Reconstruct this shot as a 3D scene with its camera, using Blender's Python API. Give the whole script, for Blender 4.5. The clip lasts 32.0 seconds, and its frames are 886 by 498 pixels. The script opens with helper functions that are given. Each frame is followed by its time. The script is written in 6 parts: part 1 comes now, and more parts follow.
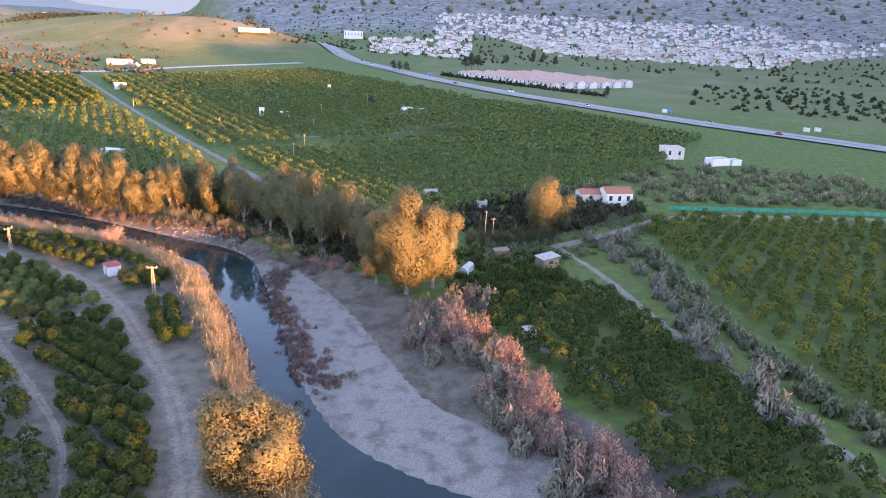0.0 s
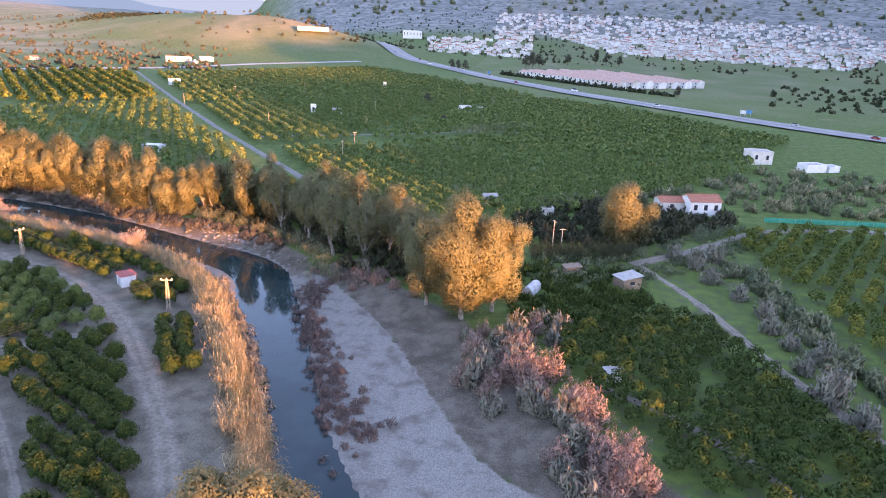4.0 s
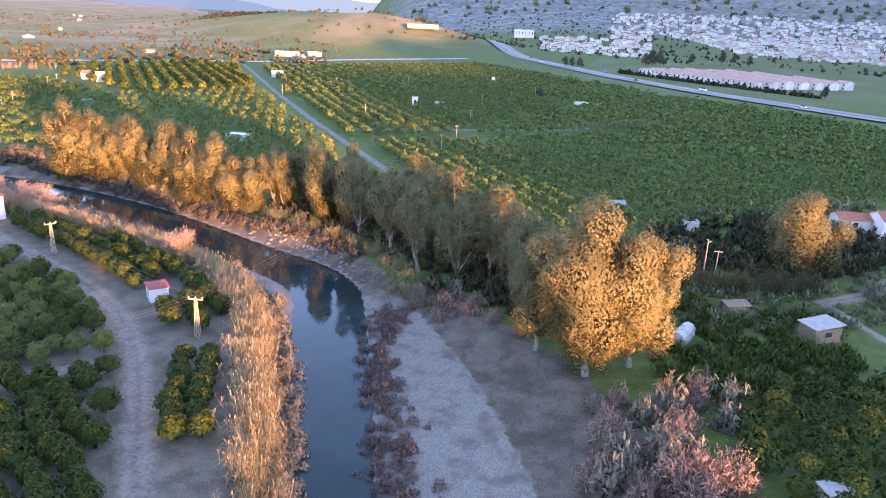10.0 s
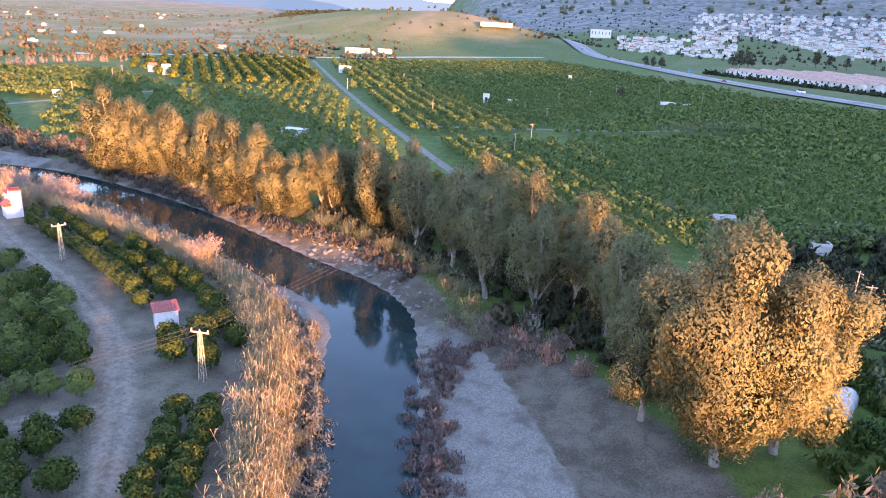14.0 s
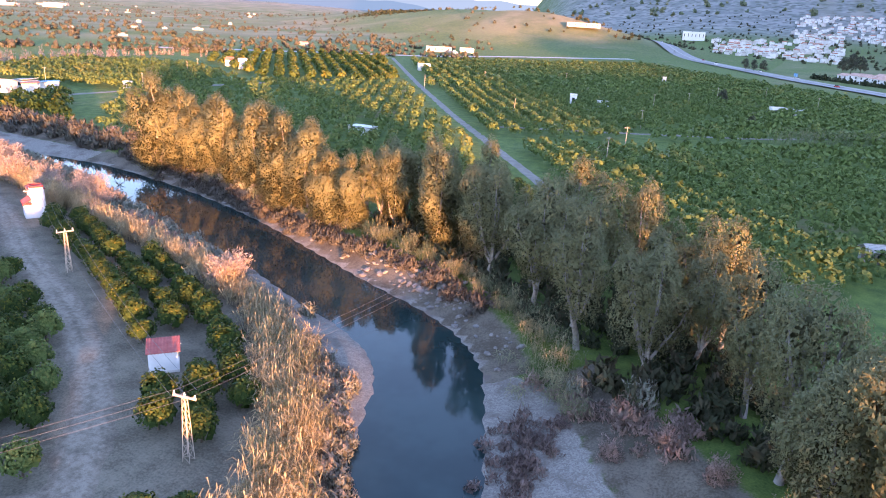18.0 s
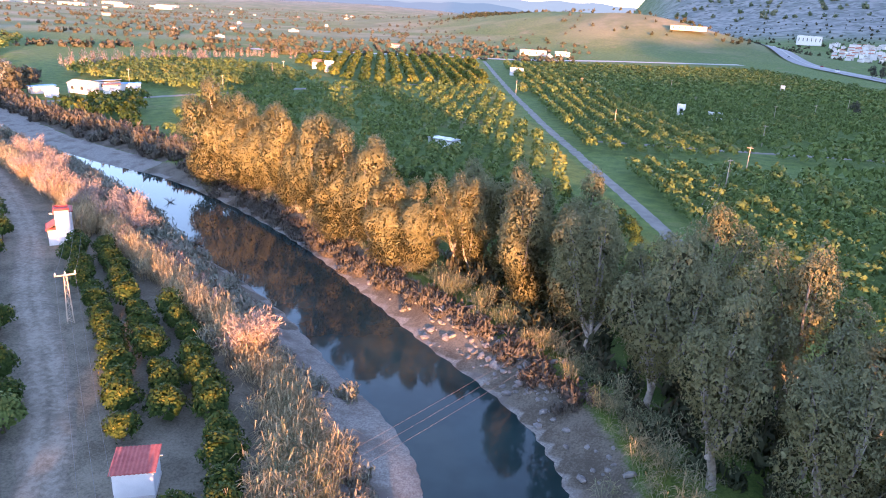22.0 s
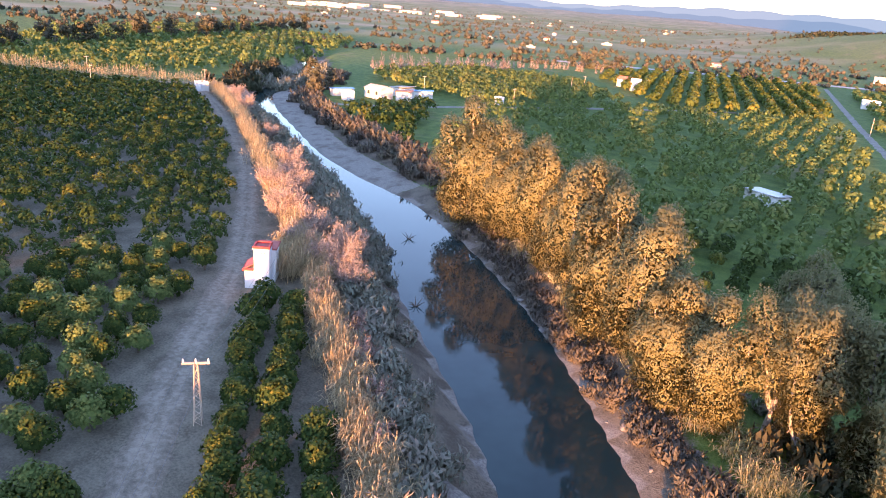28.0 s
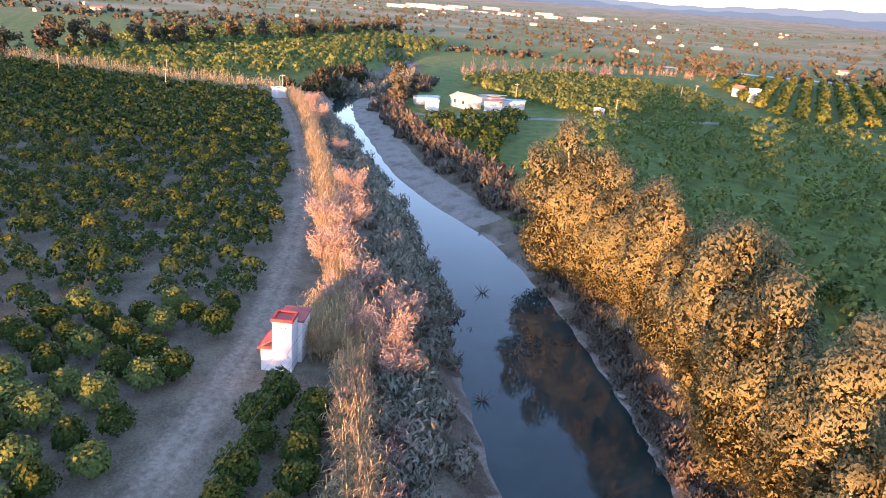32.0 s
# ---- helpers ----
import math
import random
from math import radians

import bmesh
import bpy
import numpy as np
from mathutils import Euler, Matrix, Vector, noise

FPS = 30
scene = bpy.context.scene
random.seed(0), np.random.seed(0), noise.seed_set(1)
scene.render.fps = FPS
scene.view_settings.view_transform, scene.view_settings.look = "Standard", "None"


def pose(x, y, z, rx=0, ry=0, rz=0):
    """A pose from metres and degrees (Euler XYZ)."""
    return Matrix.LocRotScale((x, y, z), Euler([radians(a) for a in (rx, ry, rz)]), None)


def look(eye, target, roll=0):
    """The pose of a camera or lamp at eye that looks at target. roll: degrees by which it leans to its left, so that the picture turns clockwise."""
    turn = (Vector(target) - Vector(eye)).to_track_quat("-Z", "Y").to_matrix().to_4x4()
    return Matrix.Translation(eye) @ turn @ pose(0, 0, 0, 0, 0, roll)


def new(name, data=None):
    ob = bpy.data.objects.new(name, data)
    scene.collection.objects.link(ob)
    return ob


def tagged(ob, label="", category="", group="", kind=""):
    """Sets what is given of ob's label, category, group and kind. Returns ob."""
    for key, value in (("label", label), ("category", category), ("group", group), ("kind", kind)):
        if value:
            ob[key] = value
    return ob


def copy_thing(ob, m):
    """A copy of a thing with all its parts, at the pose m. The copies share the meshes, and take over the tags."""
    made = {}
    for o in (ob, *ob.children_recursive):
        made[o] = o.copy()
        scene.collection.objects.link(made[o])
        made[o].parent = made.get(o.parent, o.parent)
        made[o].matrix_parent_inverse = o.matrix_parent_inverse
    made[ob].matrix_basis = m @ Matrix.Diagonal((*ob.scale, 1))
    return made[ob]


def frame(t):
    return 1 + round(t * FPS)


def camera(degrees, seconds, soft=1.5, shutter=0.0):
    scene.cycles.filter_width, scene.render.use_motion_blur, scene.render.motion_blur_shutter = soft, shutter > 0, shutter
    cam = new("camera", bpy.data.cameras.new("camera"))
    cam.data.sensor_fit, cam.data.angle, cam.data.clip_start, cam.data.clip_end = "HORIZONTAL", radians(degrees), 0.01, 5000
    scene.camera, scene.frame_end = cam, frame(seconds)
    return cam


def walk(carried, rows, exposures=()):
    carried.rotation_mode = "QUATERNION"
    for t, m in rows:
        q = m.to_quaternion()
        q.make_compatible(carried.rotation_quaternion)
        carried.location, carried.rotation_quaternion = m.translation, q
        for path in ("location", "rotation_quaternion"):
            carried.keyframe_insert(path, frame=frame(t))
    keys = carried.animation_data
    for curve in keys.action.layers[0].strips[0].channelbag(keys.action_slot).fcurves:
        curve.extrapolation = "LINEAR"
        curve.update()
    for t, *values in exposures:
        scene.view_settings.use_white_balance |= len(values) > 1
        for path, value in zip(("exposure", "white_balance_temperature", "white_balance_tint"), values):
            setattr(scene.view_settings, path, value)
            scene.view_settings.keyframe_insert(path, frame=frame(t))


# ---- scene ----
EXPOSURES = [(0, 3.32, 5950, 38), (9, 3.32, 5650, 36), (13, 3.32, 5480, 33), (24, 3.27, 5430, 32), (32, 3.03, 5620, 30)]
cam = camera(64.56, 32.0, soft=1.0)
# seconds, eye, target, roll
PATH = [
    (0, (1.85, -0.47, 51.28), (1.370, 18.548, 45.107), 2.83),
    (1, (1.45, 5.06, 50.22), (0.351, 24.060, 44.074), 2.88),
    (2, (1.03, 10.35, 49.33), (-0.340, 29.323, 43.146), 2.80),
    (2.5, (0.78, 13.00, 48.90), (-0.729, 31.954, 42.706), 2.80),
    (4.5, (-0.61, 23.59, 46.00), (-2.889, 42.471, 39.811), 2.81),
    (5, (-0.91, 26.20, 45.40), (-3.512, 45.036, 39.209), 2.84),
    (6, (-1.62, 31.17, 44.29), (-4.743, 49.924, 38.083), 2.81),
    (7, (-2.23, 36.26, 43.16), (-5.778, 54.930, 36.935), 2.75),
    (8, (-3.48, 41.57, 41.77), (-7.510, 60.141, 35.541), 2.71),
    (9, (-4.77, 46.49, 40.38), (-9.158, 64.981, 34.153), 2.70),
    (10, (-6.09, 51.50, 39.11), (-10.923, 69.878, 32.869), 2.78),
    (11, (-7.46, 56.39, 37.86), (-12.652, 74.661, 31.595), 2.81),
    (12, (-9.11, 61.36, 36.84), (-15.014, 79.406, 30.564), 2.84),
    (12.5, (-9.96, 63.86, 36.37), (-16.300, 81.752, 30.084), 2.89),
    (13, (-10.72, 66.37, 35.94), (-17.262, 84.195, 29.645), 2.91),
    (13.5, (-11.67, 68.89, 35.40), (-18.220, 86.713, 29.116), 2.91),
    (14, (-12.68, 71.37, 34.90), (-19.278, 89.169, 28.610), 2.99),
    (14.5, (-13.54, 73.78, 34.47), (-20.325, 91.503, 28.173), 3.03),
    (16.5, (-17.44, 83.25, 32.68), (-25.155, 100.584, 26.353), 3.28),
    (17, (-18.51, 85.52, 32.22), (-26.409, 102.769, 25.892), 3.36),
    (18, (-20.58, 90.16, 31.25), (-29.119, 107.098, 24.909), 3.37),
    (18.5, (-21.59, 92.50, 31.12), (-30.269, 109.368, 24.786), 3.33),
    (19, (-22.70, 94.78, 31.05), (-31.391, 111.638, 24.708), 3.29),
    (19.5, (-23.95, 97.02, 30.99), (-32.907, 113.738, 24.634), 3.32),
    (20, (-25.07, 99.23, 30.98), (-34.383, 115.743, 24.614), 3.34),
    (21, (-27.59, 103.59, 31.02), (-37.558, 119.710, 24.617), 3.53),
    (22, (-29.97, 107.96, 30.82), (-40.600, 123.644, 24.404), 3.46),
    (22.5, (-31.38, 109.97, 30.75), (-42.614, 125.214, 24.313), 3.61),
    (23, (-32.57, 112.16, 30.59), (-44.482, 126.868, 24.131), 3.69),
    (23.5, (-33.83, 114.20, 30.50), (-46.117, 128.593, 24.032), 3.72),
    (24, (-35.03, 116.07, 30.53), (-47.735, 130.078, 24.039), 3.75),
    (24.5, (-36.34, 117.95, 30.58), (-49.630, 131.394, 24.053), 3.93),
    (25, (-38.11, 120.09, 30.50), (-51.854, 133.061, 23.949), 4.01),
    (25.5, (-39.78, 121.90, 30.40), (-53.919, 134.434, 23.844), 4.18),
    (27.5, (-47.15, 128.84, 30.04), (-62.818, 139.358, 23.426), 4.68),
    (28, (-49.14, 130.41, 29.99), (-65.164, 140.371, 23.356), 4.78),
    (28.5, (-51.13, 131.95, 29.97), (-67.458, 141.363, 23.291), 4.73),
    (29, (-53.15, 133.38, 29.93), (-69.709, 142.380, 23.240), 4.83),
    (29.5, (-55.33, 134.76, 29.84), (-72.153, 143.235, 23.128), 4.87),
    (30, (-57.50, 136.17, 29.79), (-74.594, 144.077, 23.054), 4.97),
    (30.5, (-59.61, 137.53, 29.76), (-76.762, 145.320, 23.035), 4.84),
    (31, (-61.83, 138.72, 29.79), (-78.981, 146.498, 23.057), 4.91),
    (31.5, (-64.02, 139.92, 29.70), (-81.194, 147.678, 22.996), 4.88),
    (32, (-66.03, 141.06, 29.80), (-83.197, 148.766, 23.016), 4.66),
]
walk(cam, [(t, look(eye, target, roll)) for t, eye, target, roll in PATH], exposures=EXPOSURES)

# ---- world and sun ----
SUN_DIR = Vector((0.73, -0.683, 0.0)).normalized()      # level way towards the low sun
SUN_EL = radians(3.3)
world = bpy.data.worlds.new("world")
scene.world = world
world.use_nodes = True
wn = world.node_tree.nodes
sky = wn.new("ShaderNodeTexSky")
sky.sky_type = 'NISHITA'
sky.sun_disc = False
sky.sun_elevation = SUN_EL
sky.sun_rotation = math.atan2(SUN_DIR.x, SUN_DIR.y)
sky.air_density, sky.dust_density, sky.ozone_density = 1.0, 0.3, 1.9
wn["Background"].inputs["Strength"].default_value = 0.15
pale = wn.new("ShaderNodeHueSaturation")
pale.inputs["Saturation"].default_value = 0.84
veil = wn.new("ShaderNodeMix")                          # thin high haze over the whole sky
veil.data_type, veil.blend_type, veil.inputs["Factor"].default_value = 'RGBA', 'ADD', 1.0
veil.inputs[7].default_value = (0.085, 0.092, 0.122, 1)
world.node_tree.links.new(sky.outputs[0], pale.inputs["Color"])
world.node_tree.links.new(pale.outputs[0], veil.inputs[6])
world.node_tree.links.new(veil.outputs[2], wn["Background"].inputs["Color"])
sun = new("sun", bpy.data.lights.new("sun", 'SUN'))
sun.data.energy, sun.data.angle, sun.data.color = 3.55, radians(0.8), (1.0, 0.43, 0.12)
to_sun = SUN_DIR * math.cos(SUN_EL) + Vector((0, 0, math.sin(SUN_EL)))
sun.rotation_euler = to_sun.to_track_quat("Z", "Y").to_euler()
scene.view_settings.exposure = 2.6

# ---- materials ----
class Mat:
    """A small builder for node materials."""
    def __init__(self, name, rough=0.8, metal=0.0):
        self.m = bpy.data.materials.new(name)
        self.m.use_nodes = True
        self.t = self.m.node_tree
        self.b = self.t.nodes["Principled BSDF"]
        self.b.inputs["Roughness"].default_value = rough
        self.b.inputs["Metallic"].default_value = metal
        self.b.inputs["Specular IOR Level"].default_value = 0.3
        self.co = self.t.nodes.new("ShaderNodeNewGeometry").outputs["Position"]

    def link(self, a, b):
        self.t.links.new(a, b)

    def put(self, socket, v):
        if hasattr(v, "is_output"):
            self.link(v, socket)
        elif hasattr(v, "__len__") and len(v) == 3 and socket.type == 'RGBA':
            socket.default_value = (*v, 1)
        else:
            socket.default_value = v

    def noise(self, scale, detail=4.0, rough=0.6, local=False):
        n = self.t.nodes.new("ShaderNodeTexNoise")
        n.inputs["Scale"].default_value, n.inputs["Detail"].default_value, n.inputs["Roughness"].default_value = scale, detail, rough
        self.link(self.co, n.inputs["Vector"])
        return n.outputs["Fac"]

    def voronoi(self, scale, out="Distance"):
        n = self.t.nodes.new("ShaderNodeTexVoronoi")
        n.inputs["Scale"].default_value = scale
        self.link(self.co, n.inputs["Vector"])
        return n.outputs[out]

    def span(self, v, a, b, c=0.0, d=1.0):
        n = self.t.nodes.new("ShaderNodeMapRange")
        n.interpolation_type = 'SMOOTHSTEP'
        self.link(v, n.inputs["Value"])
        for k, x in zip(("From Min", "From Max", "To Min", "To Max"), (a, b, c, d)):
            n.inputs[k].default_value = x
        return n.outputs["Result"]

    def math(self, op, a, b=0.0):
        n = self.t.nodes.new("ShaderNodeMath")
        n.operation = op
        self.put(n.inputs[0], a)
        self.put(n.inputs[1], b)
        return n.outputs[0]

    def mix(self, f, a, b):
        n = self.t.nodes.new("ShaderNodeMix")
        n.data_type = 'RGBA'
        self.put(n.inputs["Factor"], f)
        self.put(n.inputs[6], a)
        self.put(n.inputs[7], b)
        return n.outputs[2]

    def attr(self, name):
        n = self.t.nodes.new("ShaderNodeAttribute")
        n.attribute_name = name
        return n.outputs["Fac"]

    def object_random(self):
        return self.t.nodes.new("ShaderNodeObjectInfo").outputs["Random"]

    def island(self):
        return self.t.nodes.new("ShaderNodeNewGeometry").outputs["Random Per Island"]

    def bump(self, h, strength=0.4, dist=0.1):
        n = self.t.nodes.new("ShaderNodeBump")
        n.inputs["Strength"].default_value, n.inputs["Distance"].default_value = strength, dist
        self.link(h, n.inputs["Height"])
        self.link(n.outputs[0], self.b.inputs["Normal"])

    def colour(self, c):
        self.put(self.b.inputs["Base Color"], c)
        return self.m

    def leafy(self, c, glow=0.35):
        """Foliage: the surface and some light passing through."""
        self.put(self.b.inputs["Base Color"], c)
        tr = self.t.nodes.new("ShaderNodeBsdfTranslucent")
        self.put(tr.inputs["Color"], c)
        mx = self.t.nodes.new("ShaderNodeMixShader")
        mx.inputs[0].default_value = glow
        self.link(self.b.outputs[0], mx.inputs[1])
        self.link(tr.outputs[0], mx.inputs[2])
        self.link(mx.outputs[0], self.t.nodes["Material Output"].inputs["Surface"])
        return self.m


def plain(name, a, b, scale=1.5, rough=0.8, metal=0.0, bump=0.0, fine=25.0):
    """Two tones mixed at two scales."""
    k = Mat(name, rough, metal)
    f = k.math('ADD', k.math('MULTIPLY', k.noise(scale), 0.65), k.math('MULTIPLY', k.noise(fine, 2.0), 0.35))
    c = k.mix(k.span(f, 0.35, 0.65), a, b)
    if bump:
        k.bump(f, bump, 0.05)
    return k.colour(c)


def foliage(name, dark, light, tip, rough=0.6, glow=0.3):
    """Leaves: each leaf its own tone, each plant its own shade by its tint."""
    k = Mat(name, rough)
    k.b.inputs["Specular IOR Level"].default_value = 0.12
    c = k.mix(k.island(), dark, light)
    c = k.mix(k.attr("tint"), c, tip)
    return k.leafy(c, glow)


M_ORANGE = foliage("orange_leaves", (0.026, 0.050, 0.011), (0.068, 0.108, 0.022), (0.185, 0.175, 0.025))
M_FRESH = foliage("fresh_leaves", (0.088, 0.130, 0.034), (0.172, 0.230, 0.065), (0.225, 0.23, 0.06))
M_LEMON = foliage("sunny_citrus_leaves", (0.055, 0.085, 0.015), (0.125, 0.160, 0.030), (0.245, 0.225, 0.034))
M_BRUSH = foliage("mauve_brush", (0.135, 0.10, 0.085), (0.25, 0.19, 0.16), (0.22, 0.19, 0.15), 0.8, 0.25)
M_GUM = foliage("gum_leaves", (0.20, 0.212, 0.115), (0.275, 0.285, 0.155), (0.32, 0.255, 0.09), 0.6, 0.5)
M_CANE = foliage("cane", (0.30, 0.245, 0.14), (0.53, 0.44, 0.26), (0.11, 0.15, 0.085), 0.7, 0.45)
M_CANEGREEN = foliage("green_cane", (0.10, 0.13, 0.07), (0.20, 0.24, 0.13), (0.45, 0.38, 0.22), 0.7, 0.35)
M_TAMARISK = foliage("tamarisk_twigs", (0.25, 0.175, 0.14), (0.45, 0.325, 0.265), (0.17, 0.15, 0.12), 0.8, 0.35)
M_GREYBUSH = foliage("grey_leaves", (0.15, 0.165, 0.12), (0.29, 0.31, 0.23), (0.38, 0.31, 0.24), 0.7, 0.3)
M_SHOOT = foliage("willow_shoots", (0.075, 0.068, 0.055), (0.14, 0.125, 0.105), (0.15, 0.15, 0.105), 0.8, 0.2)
M_TWIG = foliage("bare_twigs", (0.27, 0.21, 0.17), (0.45, 0.365, 0.305), (0.25, 0.18, 0.14), 0.8, 0.3)
M_SCRUB = foliage("dark_scrub", (0.030, 0.040, 0.020), (0.075, 0.085, 0.045), (0.13, 0.10, 0.06), 0.8, 0.2)
M_FARTREE = foliage("far_tree_leaves", (0.05, 0.062, 0.038), (0.10, 0.105, 0.07), (0.13, 0.11, 0.085), 0.8, 0.2)
M_BARK = plain("gum_bark", (0.19, 0.165, 0.135), (0.36, 0.32, 0.27), 2.0, 0.85, bump=0.3)
M_DARKBARK = plain("orange_bark", (0.10, 0.075, 0.05), (0.18, 0.14, 0.10), 4.0, 0.9, bump=0.3)
M_TOWN = plain("town_render", (0.50, 0.47, 0.43), (0.80, 0.79, 0.77), 0.035, 0.9, fine=0.2)
M_WALL = plain("whitewash", (0.72, 0.70, 0.67), (0.82, 0.80, 0.77), 0.8, 0.85, bump=0.15)
M_WALLOLD = plain("aged_render", (0.55, 0.51, 0.46), (0.74, 0.70, 0.64), 0.6, 0.9, bump=0.2)
M_RED = plain("red_paint", (0.38, 0.035, 0.03), (0.50, 0.06, 0.045), 3.0, 0.6)
M_TILE = plain("clay_tile", (0.34, 0.13, 0.08), (0.48, 0.22, 0.14), 2.0, 0.85, bump=0.3)
M_FADED = plain("faded_tile", (0.44, 0.27, 0.20), (0.60, 0.41, 0.33), 0.6, 0.85)
M_ROOFRED = plain("oxide_roof", (0.30, 0.07, 0.06), (0.40, 0.11, 0.09), 2.0, 0.7)
M_CONCRETE = plain("concrete", (0.36, 0.34, 0.31), (0.50, 0.47, 0.43), 1.2, 0.9, bump=0.2)
M_POLE = plain("pole_concrete", (0.42, 0.34, 0.25), (0.56, 0.46, 0.35), 2.0, 0.85)
M_STEEL = plain("galvanised_steel", (0.42, 0.42, 0.41), (0.55, 0.55, 0.54), 3.0, 0.45, 0.8)
M_GREYROOF = plain("sheet_roof", (0.42, 0.42, 0.42), (0.58, 0.58, 0.57), 1.0, 0.5, 0.3)
M_BLUE = plain("blue_sheet", (0.08, 0.22, 0.42), (0.13, 0.32, 0.55), 1.0, 0.5)
M_GREENNET = plain("green_net", (0.03, 0.24, 0.15), (0.06, 0.34, 0.22), 1.0, 0.7)
M_GLASS = plain("dark_pane", (0.03, 0.035, 0.04), (0.06, 0.065, 0.07), 1.0, 0.1)
M_WOOD = plain("weathered_wood", (0.20, 0.14, 0.09), (0.32, 0.24, 0.17), 3.0, 0.85, bump=0.3)
M_RUBBER = plain("tyre_rubber", (0.015, 0.015, 0.015), (0.03, 0.03, 0.03), 5.0, 0.8)
M_WIRE = plain("wire", (0.10, 0.10, 0.10), (0.20, 0.20, 0.20), 5.0, 0.5, 0.6)
M_STONE = plain("river_stone", (0.15, 0.14, 0.125), (0.29, 0.27, 0.245), 1.5, 0.85, bump=0.3)
M_ASPHALT = plain("asphalt", (0.26, 0.25, 0.24), (0.34, 0.33, 0.31), 0.3, 0.85)
M_LANE = plain("farm_road_surface", (0.17, 0.155, 0.13), (0.26, 0.24, 0.205), 0.4, 0.9)


def dirt_track():
    """Loose earth with paler wheel tracks and stony patches."""
    k = Mat("dirt_track_surface", 0.95)
    a, b, c = k.noise(0.35), k.noise(2.2, 5.0), k.noise(9.0, 3.0)
    f = k.math('ADD', k.math('MULTIPLY', a, 0.4), k.math('ADD', k.math('MULTIPLY', b, 0.35), k.math('MULTIPLY', c, 0.25)))
    loose = k.mix(k.span(f, 0.38, 0.62), (0.125, 0.105, 0.075), (0.24, 0.205, 0.15))
    hard = k.mix(k.span(f, 0.38, 0.62), (0.19, 0.165, 0.122), (0.31, 0.272, 0.207))
    w = k.math('ADD', k.attr("tint"), k.math('MULTIPLY', k.math('SUBTRACT', b, 0.5), 1.3))
    k.bump(f, 0.5, 0.12)
    return k.colour(k.mix(k.span(w, 0.1, 1.0), loose, hard))


M_DIRT = dirt_track()
M_LINE = plain("road_paint", (0.70, 0.70, 0.68), (0.78, 0.78, 0.76), 1.0, 0.7)


def ground_material():
    k = Mat("earth", 0.95)
    big, mid, fine = k.noise(0.03, 5.0), k.noise(0.35, 5.0), k.noise(5.0, 4.0)
    tex = k.math('ADD', k.math('MULTIPLY', mid, 0.55), k.math('MULTIPLY', fine, 0.45))
    soil = k.mix(k.span(tex, 0.36, 0.64), (0.105, 0.092, 0.062), (0.225, 0.20, 0.142))
    grass = k.mix(k.span(tex, 0.35, 0.65), (0.045, 0.085, 0.013), (0.135, 0.185, 0.036))
    dry = k.mix(k.span(tex, 0.35, 0.65), (0.13, 0.12, 0.05), (0.24, 0.21, 0.10))
    grass = k.mix(k.span(big, 0.58, 0.74), grass, dry)
    edge = k.math('ADD', k.attr("grass"), k.math('MULTIPLY', k.math('SUBTRACT', tex, 0.5), 1.6))
    c = k.mix(k.span(edge, 0.38, 0.62), soil, grass)
    dirt = k.mix(k.span(tex, 0.38, 0.62), (0.088, 0.074, 0.052), (0.185, 0.16, 0.118))
    e2 = k.math('ADD', k.attr("dirt"), k.math('MULTIPLY', k.math('SUBTRACT', tex, 0.5), 1.2))
    c = k.mix(k.span(e2, 0.35, 0.65), c, dirt)
    peb = k.voronoi(8.0, "Color")
    pebd = k.voronoi(8.0)
    grey = k.mix(k.span(peb, 0.1, 0.9), (0.195, 0.18, 0.15), (0.31, 0.29, 0.245))
    grey = k.mix(k.span(mid, 0.45, 0.7), grey, (0.15, 0.127, 0.104))
    e3 = k.math('ADD', k.attr("gravel"), k.math('MULTIPLY', k.math('SUBTRACT', mid, 0.5), 0.9))
    c = k.mix(k.span(e3, 0.4, 0.6), c, grey)
    rock = k.mix(k.span(big, 0.4, 0.6), (0.175, 0.185, 0.165), (0.28, 0.272, 0.245))
    scr = k.voronoi(0.06)
    rock = k.mix(k.span(scr, 0.25, 0.5), (0.12, 0.13, 0.105), rock)
    c = k.mix(k.attr("rock"), c, rock)
    c = k.mix(k.attr("straw"), c, k.mix(k.span(k.noise(0.012), 0.4, 0.6), (0.30, 0.245, 0.16), (0.155, 0.155, 0.085)))
    h = k.math('ADD', tex, k.math('MULTIPLY', pebd, 0.25))
    k.bump(h, 0.55, 0.15)
    return k.colour(c)


def water_material():
    k = Mat("river_water", 0.04)
    k.b.inputs["Specular IOR Level"].default_value = 0.5
    k.b.inputs["IOR"].default_value = 1.33
    c = k.mix(k.span(k.noise(0.08), 0.4, 0.6), (0.014, 0.030, 0.030), (0.024, 0.046, 0.044))
    k.bump(k.math('ADD', k.noise(0.9, 3.0), k.math('MULTIPLY', k.noise(0.2, 2.0), 2.0)), 0.05, 0.05)
    return k.colour(c)


M_GROUND, M_WATER = ground_material(), water_material()

# ---- mesh tools ----
rng = np.random.default_rng(7)


